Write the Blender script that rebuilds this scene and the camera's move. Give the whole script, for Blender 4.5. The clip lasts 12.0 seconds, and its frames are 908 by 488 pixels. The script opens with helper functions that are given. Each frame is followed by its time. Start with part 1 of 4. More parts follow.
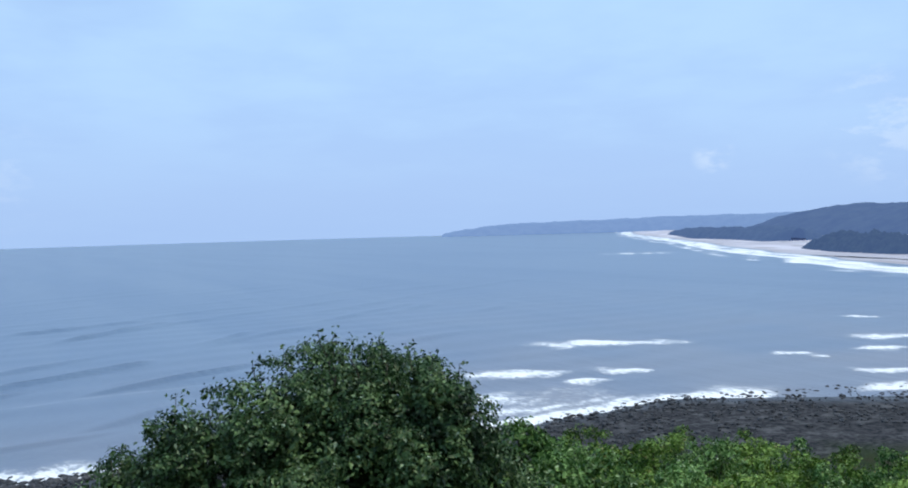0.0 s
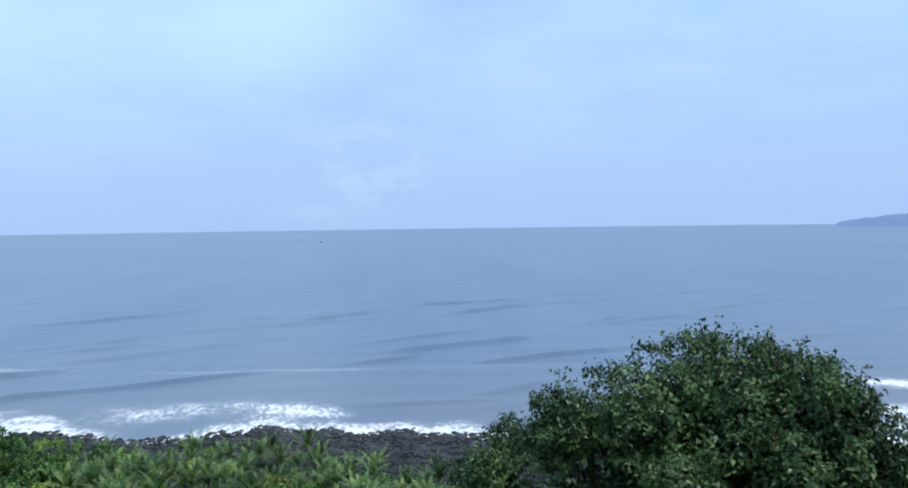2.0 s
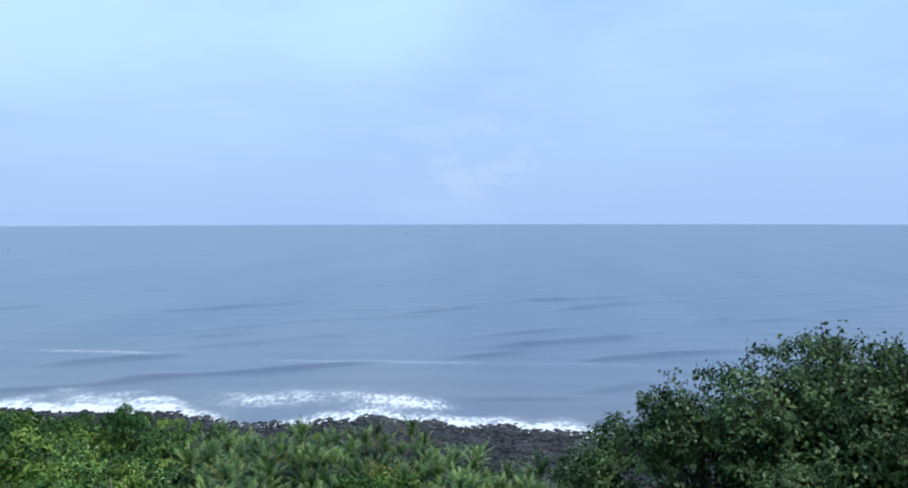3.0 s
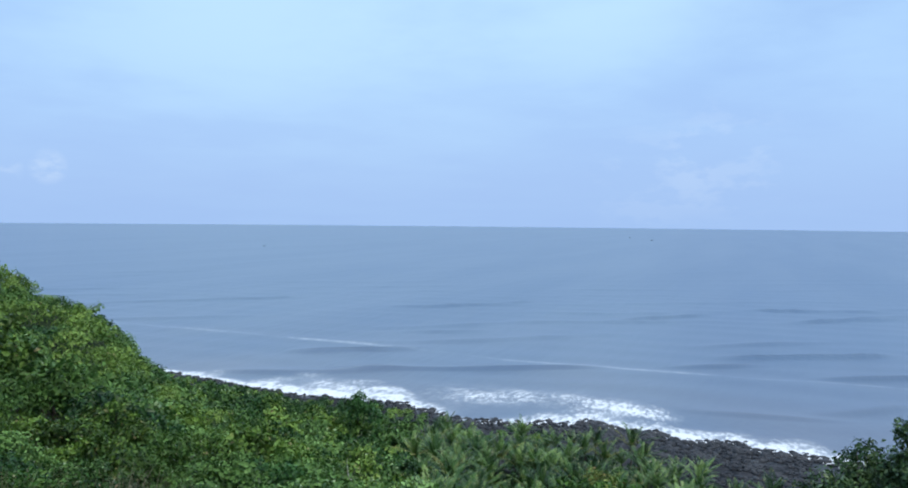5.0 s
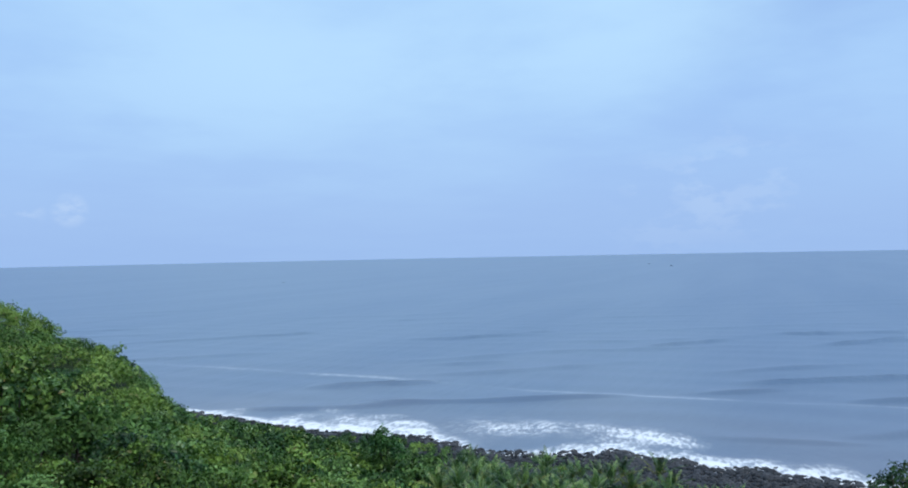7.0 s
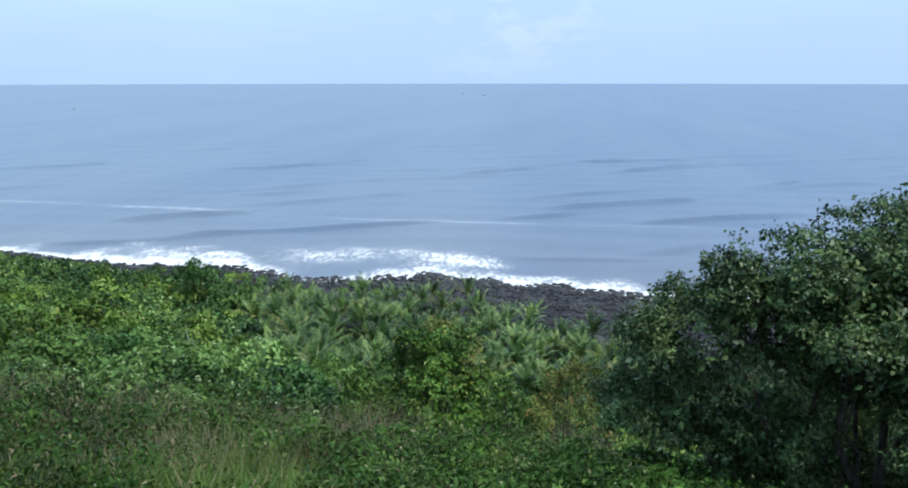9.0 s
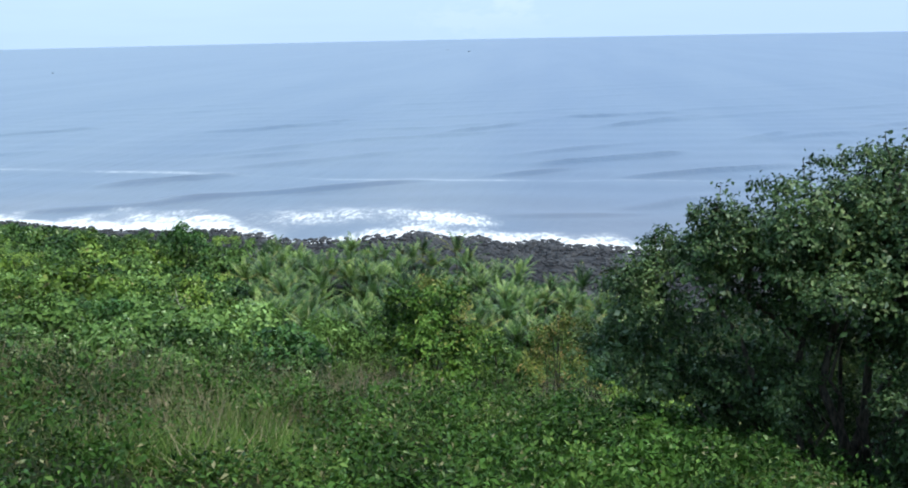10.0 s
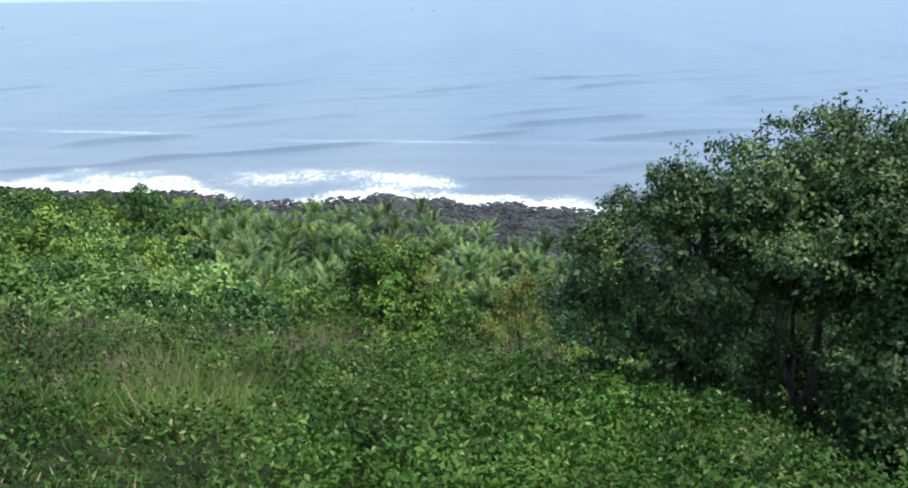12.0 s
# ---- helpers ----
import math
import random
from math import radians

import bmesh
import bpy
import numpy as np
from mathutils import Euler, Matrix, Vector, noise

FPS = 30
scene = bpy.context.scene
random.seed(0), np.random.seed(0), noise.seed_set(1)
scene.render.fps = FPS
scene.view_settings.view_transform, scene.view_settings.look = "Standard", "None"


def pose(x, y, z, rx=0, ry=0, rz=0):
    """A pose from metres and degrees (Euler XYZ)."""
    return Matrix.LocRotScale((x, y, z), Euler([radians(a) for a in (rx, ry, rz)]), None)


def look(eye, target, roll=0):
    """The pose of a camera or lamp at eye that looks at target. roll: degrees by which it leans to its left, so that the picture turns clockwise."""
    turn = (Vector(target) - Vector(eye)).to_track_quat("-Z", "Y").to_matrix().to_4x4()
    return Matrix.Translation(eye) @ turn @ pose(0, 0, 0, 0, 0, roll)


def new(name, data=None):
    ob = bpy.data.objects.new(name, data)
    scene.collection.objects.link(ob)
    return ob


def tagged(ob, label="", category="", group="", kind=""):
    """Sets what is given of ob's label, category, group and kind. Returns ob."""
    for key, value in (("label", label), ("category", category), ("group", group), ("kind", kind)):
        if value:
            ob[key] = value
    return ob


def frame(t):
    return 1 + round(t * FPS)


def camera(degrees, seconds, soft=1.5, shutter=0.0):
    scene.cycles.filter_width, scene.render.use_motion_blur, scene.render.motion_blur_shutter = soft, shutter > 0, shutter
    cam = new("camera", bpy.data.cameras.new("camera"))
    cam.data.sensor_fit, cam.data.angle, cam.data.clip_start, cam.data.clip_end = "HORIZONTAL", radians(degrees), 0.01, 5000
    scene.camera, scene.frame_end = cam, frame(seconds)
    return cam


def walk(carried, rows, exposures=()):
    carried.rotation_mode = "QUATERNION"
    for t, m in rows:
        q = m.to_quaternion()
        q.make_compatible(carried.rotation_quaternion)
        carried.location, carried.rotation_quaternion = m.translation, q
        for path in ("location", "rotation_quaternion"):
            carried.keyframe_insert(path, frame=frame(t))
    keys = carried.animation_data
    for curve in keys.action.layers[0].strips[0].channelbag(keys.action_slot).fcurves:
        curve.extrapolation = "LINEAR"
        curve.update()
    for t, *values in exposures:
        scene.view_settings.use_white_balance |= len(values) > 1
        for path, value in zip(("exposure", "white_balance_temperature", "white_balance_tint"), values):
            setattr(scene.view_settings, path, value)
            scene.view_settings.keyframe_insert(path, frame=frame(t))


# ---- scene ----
cam = camera(58.9, 12.0, soft=1.9)
EYE = 42.0  # the eye's height over the sea
ROWS = [
    (0.0, 0.093, 0.023, -0.000, 0.00, -1.11, -1.63),
    (0.5, 0.056, 0.014, -0.000, 7.59, -1.51, -1.02),
    (1.0, 0.034, 0.008, -0.000, 14.64, -1.86, -0.87),
    (1.5, 0.000, 0.000, -0.000, 20.73, -1.71, -0.89),
    (2.0, 0.000, 0.000, -0.000, 26.29, -1.60, -0.76),
    (2.5, -0.019, -0.005, -0.000, 30.20, -1.75, -0.45),
    (3.0, -0.030, -0.007, -0.000, 33.76, -1.88, -0.11),
    (3.5, -0.054, -0.013, -0.000, 37.86, -1.85, 0.04),
    (5.5, -0.093, -0.023, -0.000, 53.18, -0.89, 0.52),
    (6.0, -0.097, -0.024, -0.000, 55.85, 0.42, 0.40),
    (6.5, -0.093, -0.023, -0.000, 54.65, 2.35, -0.14),
    (7.0, -0.110, -0.020, -0.010, 50.79, 0.50, -1.14),
    (7.5, -0.130, -0.017, -0.019, 46.66, -3.74, -1.35),
    (9.5, -0.125, -0.009, -0.063, 36.96, -13.29, -0.28),
    (10.0, -0.118, -0.007, -0.063, 37.02, -14.75, -1.17),
    (10.5, -0.100, -0.001, -0.069, 36.61, -15.79, -2.41),
    (11.0, -0.090, 0.002, -0.071, 36.35, -16.64, -3.05),
    (11.5, -0.095, 0.000, -0.073, 35.77, -17.88, -2.68),
    (12.0, -0.080, 0.006, -0.096, 34.41, -17.47, -0.41),
]
EXPOSURES = [(0.0, 0.13, 6600, 10), (1.0, 0.19, 6550, 10), (2.0, 0.15, 6480, 10), (3.5, 0.13, 6450, 10), (5.5, 0.05, 6400, 10), (6.0, 0.07, 6430, 10), (6.5, -0.15, 6050, 10), (7.0, -0.05, 6250, 10), (7.5, 0.1, 6450, 10), (9.5, 0.5, 6900, 10), (12.0, 0.85, 7500, 9)]
walk(cam, [(t, pose(x, y, EYE + z, 90 + pitch, 0, yaw) @ pose(0, 0, 0, 0, 0, roll)) for t, x, y, z, yaw, pitch, roll in ROWS], EXPOSURES)

rng = np.random.default_rng(7)


# ---- node helpers ----
def nodes_of(owner):
    owner.use_nodes = True
    tree = owner.node_tree
    tree.nodes.clear()
    return tree


def node(tree, kind, **sockets):
    n = tree.nodes.new(kind)
    for key, value in sockets.items():
        put(tree, n.inputs[key.replace("_", " ")], value)
    return n


def put(tree, socket, value):
    if isinstance(value, bpy.types.NodeSocket):
        tree.links.new(value, socket)
    else:
        socket.default_value = value


def maths(tree, op, a, b=0.0, clamp=False):
    n = tree.nodes.new("ShaderNodeMath")
    n.operation, n.use_clamp = op, clamp
    put(tree, n.inputs[0], a)
    put(tree, n.inputs[1], b)
    return n.outputs[0]


def ramp(tree, fac, lo, hi, a=0.0, b=1.0):
    n = tree.nodes.new("ShaderNodeMapRange")
    n.interpolation_type = "SMOOTHSTEP"
    for i, value in enumerate((fac, lo, hi, a, b)):
        put(tree, n.inputs[i], value)
    return n.outputs[0]


def mixc(tree, fac, a, b, blend="MIX"):
    n = tree.nodes.new("ShaderNodeMix")
    n.data_type, n.blend_type = "RGBA", blend
    put(tree, n.inputs["Factor"], fac)
    for socket, value in ((n.inputs[6], a), (n.inputs[7], b)):
        put(tree, socket, value if isinstance(value, bpy.types.NodeSocket) else (*value[:3], 1.0))
    return n.outputs[2]


def noise_tex(tree, vector, scale, detail=3.0, rough=0.55):
    n = tree.nodes.new("ShaderNodeTexNoise")
    put(tree, n.inputs["Vector"], vector)
    n.inputs["Scale"].default_value, n.inputs["Detail"].default_value, n.inputs["Roughness"].default_value = scale, detail, rough
    return n.outputs["Fac"]


def vmul(tree, vector, by):
    n = tree.nodes.new("ShaderNodeVectorMath")
    n.operation = "MULTIPLY"
    put(tree, n.inputs[0], vector)
    put(tree, n.inputs[1], by)
    return n.outputs[0]


def vdot(tree, vector, by):
    n = tree.nodes.new("ShaderNodeVectorMath")
    n.operation = "DOT_PRODUCT"
    put(tree, n.inputs[0], vector)
    put(tree, n.inputs[1], by)
    return n.outputs["Value"]


def toward(az, el):
    a, e = radians(az), radians(el)
    return Vector((-math.sin(a) * math.cos(e), math.cos(a) * math.cos(e), math.sin(e)))


# ---- sky and sun ----
SUN_AZ, SUN_EL = -95.0, 68.0
world = bpy.data.worlds.new("world")
scene.world = world
w = nodes_of(world)
way = w.nodes.new("ShaderNodeTexCoord").outputs["Generated"]
sky = w.nodes.new("ShaderNodeTexSky")
sky.sky_type, sky.sun_disc = "NISHITA", False
sky.sun_elevation, sky.sun_rotation = radians(SUN_EL), radians(-SUN_AZ)
sky.dust_density = 3.0
sep = node(w, "ShaderNodeSeparateXYZ", Vector=way)
up = maths(w, "MAXIMUM", sep.outputs["Z"], 0.0)
flat = w.nodes.new("ShaderNodeVectorMath")
flat.operation = "SCALE"
put(w, flat.inputs[0], way)
put(w, flat.inputs["Scale"], maths(w, "DIVIDE", 1.0, maths(w, "ADD", up, 0.10)))
flat = flat.outputs[0]
veil = noise_tex(w, vmul(w, way, (1.0, 1.0, 2.6)), 2.3, 5.0, 0.55)
wisps = noise_tex(w, flat, 1.1, 5.0, 0.55)
height = ramp(w, up, 0.0, 0.34)
low, high = (3.95, 5.85, 9.4), (4.1, 6.5, 10.1)
cover = mixc(w, height, low, high)
bright = maths(w, "MULTIPLY", ramp(w, maths(w, "ADD", maths(w, "MULTIPLY", veil, 0.6), maths(w, "MULTIPLY", wisps, 0.4)), 0.42, 0.6), ramp(w, up, 0.03, 0.2, 0.1, 1.0))
cover = mixc(w, maths(w, "MULTIPLY", bright, 0.55), cover, (5.0, 7.5, 10.5))
# broad pale breaks in the cloud, and small cumulus low over the horizon
for az, el, wide, k in ((58, 20, 26, 0.75), (37, 19, 11, 0.7), (25, 30, 22, 0.25)):
    glow = ramp(w, vdot(w, way, toward(az, el)), math.cos(radians(wide)), math.cos(radians(wide * 0.15)))
    cover = mixc(w, maths(w, "MULTIPLY", glow, maths(w, "MULTIPLY", ramp(w, wisps, 0.3, 0.62, 0.55 * k, k), ramp(w, up, 0.02, 0.24, 0.12, 1.0))), cover, (5.8, 8.5, 10.9))
# a greyer bank beside them
dim = ramp(w, vdot(w, way, toward(27, 19)), math.cos(radians(11)), math.cos(radians(2)))
cover = mixc(w, maths(w, "MULTIPLY", dim, ramp(w, veil, 0.35, 0.6, 0.6, 0.1)), cover, (3.5, 5.4, 9.0))
puff = noise_tex(w, vmul(w, way, (1.0, 1.0, 2.2)), 17.0, 5.0, 0.6)
for az, el, wide, k in ((-18, 4.4, 1.6, 0.38), (79, 3.0, 1.5, 0.25), (76.3, 3.1, 1.3, 0.3), (31, 4.3, 5.0, 0.14), (36, 2.8, 5.0, 0.1), (-29, 6, 5, 0.3)):
    spot = ramp(w, vdot(w, way, toward(az, el)), math.cos(radians(wide)), math.cos(radians(wide * 0.2)))
    cover = mixc(w, maths(w, "MULTIPLY", maths(w, "MULTIPLY", spot, ramp(w, puff, 0.47, 0.62)), k), cover, (7.4, 8.8, 10.6))
mixed = mixc(w, 0.9, sky.outputs[0], cover)
back = node(w, "ShaderNodeBackground", Color=mixed, Strength=0.1)
node(w, "ShaderNodeOutputWorld", Surface=back.outputs[0])

sun = new("sun", bpy.data.lights.new("sun", "SUN"))
sun.data.energy, sun.data.angle, sun.data.color = 2.2, radians(18), (1.0, 0.92, 0.74)
sun.matrix_world = look(toward(SUN_AZ, SUN_EL) * 200, (0, 0, 0))


# ---- materials ----
def finish(t, colour, rough, height=None, strength=0.3, distance=0.05, spec=0.4, through_light=0.0, glow=None):
    p = node(t, "ShaderNodeBsdfPrincipled", Roughness=rough)
    put(t, p.inputs["Base Color"], colour if isinstance(colour, bpy.types.NodeSocket) else (*colour, 1.0))
    put(t, p.inputs["Specular IOR Level"], spec)
    if height is not None:
        b = node(t, "ShaderNodeBump", Height=height, Strength=strength, Distance=distance)
        put(t, p.inputs["Normal"], b.outputs[0])
    out = p.outputs[0]
    if through_light:
        tr = node(t, "ShaderNodeBsdfTranslucent")
        put(t, tr.inputs["Color"], colour if isinstance(colour, bpy.types.NodeSocket) else (*colour, 1.0))
        mix = node(t, "ShaderNodeMixShader", Fac=through_light)
        put(t, mix.inputs[1], out)
        put(t, mix.inputs[2], tr.outputs[0])
        out = mix.outputs[0]
    # plain emission added to the surface, used to paint haze on far woods
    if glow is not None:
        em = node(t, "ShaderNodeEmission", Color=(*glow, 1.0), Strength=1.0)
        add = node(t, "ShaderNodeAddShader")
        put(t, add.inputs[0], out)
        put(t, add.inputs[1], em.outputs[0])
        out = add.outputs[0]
    node(t, "ShaderNodeOutputMaterial", Surface=out)


def leaf_material(name, dark, mid, light, odd=None, odd_share=0.0, rough=0.45, patch=0.35, through_light=0.06, spec=0.16, by_leaf=0.42, by_plant=0.28, sprig=1.6):
    """Leaves whose colour varies from leaf to leaf, from plant to plant and in patches."""
    m = bpy.data.materials.new(name)
    t = nodes_of(m)
    geo = t.nodes.new("ShaderNodeNewGeometry")
    leaf = geo.outputs["Random Per Island"]
    plant = t.nodes.new("ShaderNodeObjectInfo").outputs["Random"]
    big = noise_tex(t, geo.outputs["Position"], patch, 2.0)
    k = maths(t, "ADD", maths(t, "MULTIPLY", leaf, by_leaf), maths(t, "MULTIPLY", plant, by_plant))
    k = maths(t, "ADD", k, maths(t, "MULTIPLY", ramp(t, big, 0.35, 0.65), 0.3))
    k = maths(t, "ADD", k, maths(t, "MULTIPLY", maths(t, "SUBTRACT", noise_tex(t, geo.outputs["Position"], sprig, 1.0), 0.5), 0.7))
    k = maths(t, "ADD", k, maths(t, "MULTIPLY", maths(t, "SUBTRACT", ramp(t, noise_tex(t, geo.outputs["Position"], 0.09, 2.0), 0.38, 0.62), 0.5), 0.22))
    c = mixc(t, ramp(t, k, 0.16, 0.58), dark, mid)
    c = mixc(t, ramp(t, k, 0.55, 1.0), c, light)
    if odd:
        c = mixc(t, ramp(t, leaf, 1.0 - odd_share - 0.02, 1.0 - odd_share + 0.02), c, odd)
    finish(t, c, rough, through_light=through_light, spec=spec)
    return m


M_TREE = leaf_material("tree_leaf", (0.008, 0.021, 0.009), (0.034, 0.076, 0.025), (0.13, 0.21, 0.078), (0.24, 0.32, 0.21), 0.035, rough=0.4, patch=1.5, spec=0.2, sprig=3.0)
M_DARK = leaf_material("dark_leaf", (0.013, 0.04, 0.011), (0.034, 0.098, 0.022), (0.09, 0.23, 0.055), rough=0.4, spec=0.25)
M_SHRUB = leaf_material("shrub_leaf", (0.022, 0.06, 0.014), (0.082, 0.172, 0.04), (0.22, 0.38, 0.12), (0.36, 0.47, 0.25), 0.04, spec=0.18)
# olive leaf colour, also brightened so that the spur scrub looks sunlit
M_OLIVE = leaf_material("olive_leaf", (0.036, 0.072, 0.013), (0.135, 0.24, 0.04), (0.29, 0.43, 0.1), (0.3, 0.26, 0.11), 0.025, spec=0.2)
M_BUSH = leaf_material("round_bush_leaf", (0.02, 0.052, 0.01), (0.085, 0.19, 0.03), (0.24, 0.41, 0.085), (0.3, 0.36, 0.1), 0.04, spec=0.2)
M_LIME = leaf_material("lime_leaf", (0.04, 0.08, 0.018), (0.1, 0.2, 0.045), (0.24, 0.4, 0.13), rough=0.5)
M_RUST = leaf_material("rust_leaf", (0.06, 0.09, 0.02), (0.19, 0.235, 0.055), (0.36, 0.36, 0.11), (0.34, 0.23, 0.09), 0.1)
M_WEED = leaf_material("weed_leaf", (0.007, 0.022, 0.004), (0.038, 0.098, 0.018), (0.15, 0.26, 0.06), (0.24, 0.24, 0.13), 0.04, patch=0.6, by_leaf=0.28, by_plant=0.2, spec=0.12)
M_BROAD = leaf_material("broad_weed_leaf", (0.016, 0.045, 0.008), (0.055, 0.135, 0.024), (0.15, 0.29, 0.065), (0.2, 0.29, 0.13), 0.03, patch=0.6, by_leaf=0.28, by_plant=0.2, spec=0.12)
M_DULL = leaf_material("dull_weed_leaf", (0.016, 0.036, 0.009), (0.06, 0.115, 0.03), (0.14, 0.21, 0.065), (0.24, 0.19, 0.12), 0.06, patch=0.6, by_leaf=0.36, by_plant=0.26, spec=0.15)
M_STALK = leaf_material("grass_stalk", (0.1, 0.1, 0.05), (0.22, 0.2, 0.12), (0.36, 0.31, 0.22), rough=0.7, through_light=0.3, spec=0.2)
M_GRASS = leaf_material("grass_blade", (0.02, 0.055, 0.01), (0.1, 0.19, 0.04), (0.22, 0.33, 0.1), (0.34, 0.29, 0.2), 0.12, rough=0.55, patch=0.5)
M_DRY = leaf_material("dry_grass", (0.14, 0.13, 0.075), (0.28, 0.24, 0.16), (0.42, 0.36, 0.26), rough=0.7, through_light=0.4, spec=0.2)
M_PALM = leaf_material("palm_leaflet", (0.014, 0.042, 0.008), (0.06, 0.14, 0.025), (0.23, 0.35, 0.095), (0.38, 0.34, 0.13), 0.03, spec=0.4, rough=0.32, patch=0.12, by_leaf=0.1, by_plant=0.66)
M_PALM_OLD = leaf_material("old_palm_leaflet", (0.11, 0.14, 0.035), (0.22, 0.23, 0.065), (0.34, 0.31, 0.11), rough=0.5)

M_BARK = bpy.data.materials.new("bark")
t = nodes_of(M_BARK)
pos = t.nodes.new("ShaderNodeNewGeometry").outputs["Position"]
streak = noise_tex(t, vmul(t, pos, (1, 1, 0.25)), 22.0, 5.0)
finish(t, mixc(t, ramp(t, streak, 0.35, 0.65), (0.03, 0.025, 0.02), (0.12, 0.1, 0.08)), 0.9, streak, 0.6, 0.02)

M_DEAD = bpy.data.materials.new("bleached_wood")
t = nodes_of(M_DEAD)
pos = t.nodes.new("ShaderNodeNewGeometry").outputs["Position"]
streak = noise_tex(t, pos, 18.0, 4.0)
finish(t, mixc(t, ramp(t, streak, 0.3, 0.7), (0.3, 0.27, 0.22), (0.55, 0.52, 0.46)), 0.85)

M_GROUND = bpy.data.materials.new("hillside_soil")
t = nodes_of(M_GROUND)
pos = t.nodes.new("ShaderNodeNewGeometry").outputs["Position"]
fine, broad = noise_tex(t, pos, 3.0, 6.0), noise_tex(t, pos, 0.12, 3.0)
soil = mixc(t, ramp(t, fine, 0.35, 0.65), (0.01, 0.018, 0.006), (0.028, 0.044, 0.014))
soil = mixc(t, ramp(t, broad, 0.5, 0.7, 0.0, 0.5), soil, (0.035, 0.028, 0.016))
stone = mixc(t, ramp(t, noise_tex(t, pos, 0.9, 6.0, 0.7), 0.4, 0.6), (0.009, 0.011, 0.014), (0.052, 0.052, 0.058))
stone = mixc(t, ramp(t, noise_tex(t, pos, 0.22, 6.0, 0.7), 0.5, 0.66, 0.0, 0.8), stone, (0.1, 0.102, 0.108))
zed = node(t, "ShaderNodeSeparateXYZ", Vector=pos).outputs["Z"]
shore_mask = ramp(t, maths(t, "ADD", zed, maths(t, "MULTIPLY", broad, 1.0)), 2.6, 3.4, 1.0, 0.0)
finish(t, mixc(t, shore_mask, soil, stone), ramp(t, zed, 0.1, 0.7, 0.35, 1.0), fine, 0.6, 0.15, spec=0.12)

M_ROCK = bpy.data.materials.new("wet_basalt")
t = nodes_of(M_ROCK)
geo = t.nodes.new("ShaderNodeNewGeometry")
pos = geo.outputs["Position"]
grain, blot = noise_tex(t, pos, 6.0, 5.0), noise_tex(t, pos, 0.25, 3.0)
c = mixc(t, geo.outputs["Random Per Island"], (0.01, 0.012, 0.016), (0.043, 0.045, 0.053))
c = mixc(t, ramp(t, blot, 0.46, 0.66, 0.0, 0.6), c, (0.085, 0.088, 0.095))
c = mixc(t, ramp(t, grain, 0.5, 0.75, 0.0, 0.5), c, (0.085, 0.085, 0.085))
finish(t, c, 0.6, grain, 0.5, 0.08, spec=0.25)

M_SAND = bpy.data.materials.new("beach_sand")
t = nodes_of(M_SAND)
pos = t.nodes.new("ShaderNodeNewGeometry").outputs["Position"]
patchy = noise_tex(t, vmul(t, pos, (1, 0.35, 1)), 0.012, 4.0)
zed = node(t, "ShaderNodeSeparateXYZ", Vector=pos).outputs["Z"]
c = mixc(t, ramp(t, patchy, 0.4, 0.6), (0.4, 0.39, 0.45), (0.54, 0.53, 0.6))
c = mixc(t, ramp(t, zed, 0.3, 1.6, 0.5, 0.0), c, (0.33, 0.31, 0.33))
c = mixc(t, ramp(t, noise_tex(t, vmul(t, pos, (1, 0.3, 1)), 0.03, 2.0), 0.58, 0.7, 0.0, 0.5), c, (0.2, 0.18, 0.19))
finish(t, c, 0.8)

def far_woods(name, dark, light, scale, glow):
    """Far woods; the blue haze over them is painted on as emission."""
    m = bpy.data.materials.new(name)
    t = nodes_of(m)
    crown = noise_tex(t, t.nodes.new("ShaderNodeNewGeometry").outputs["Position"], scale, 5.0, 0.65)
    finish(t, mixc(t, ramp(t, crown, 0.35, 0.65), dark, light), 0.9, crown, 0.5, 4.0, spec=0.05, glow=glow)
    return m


# the last colour is the painted haze, brighter the farther the woods
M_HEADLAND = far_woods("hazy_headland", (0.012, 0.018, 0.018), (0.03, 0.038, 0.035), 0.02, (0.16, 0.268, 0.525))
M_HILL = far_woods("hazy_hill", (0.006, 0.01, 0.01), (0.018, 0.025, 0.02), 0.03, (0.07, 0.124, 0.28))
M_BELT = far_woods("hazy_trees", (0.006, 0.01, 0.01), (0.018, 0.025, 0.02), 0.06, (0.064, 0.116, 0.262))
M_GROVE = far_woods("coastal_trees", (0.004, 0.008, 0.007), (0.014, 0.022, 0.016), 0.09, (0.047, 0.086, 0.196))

M_SEA = bpy.data.materials.new("sea_water")
t = nodes_of(M_SEA)
geo = t.nodes.new("ShaderNodeNewGeometry")
pos = geo.outputs["Position"]
fa = t.nodes.new("ShaderNodeAttribute")
fa.attribute_name = "foam"
foam = fa.outputs["Fac"]
turned = t.nodes.new("ShaderNodeVectorRotate")
turned.rotation_type = "Z_AXIS"
put(t, turned.inputs["Vector"], pos)
turned.inputs["Angle"].default_value = radians(-28)
turned = turned.outputs[0]
chop = noise_tex(t, vmul(t, turned, (1.0, 0.35, 1.0)), 0.5, 5.0, 0.6)
roll_ = noise_tex(t, vmul(t, turned, (1.0, 0.18, 1.0)), 0.06, 3.0)
streaks = noise_tex(t, vmul(t, turned, (1.0, 0.12, 1.0)), 0.018, 4.0)
seen = t.nodes.new("ShaderNodeVectorRotate")
seen.rotation_type = "Z_AXIS"
put(t, seen.inputs["Vector"], pos)
seen.inputs["Angle"].default_value = radians(-35)
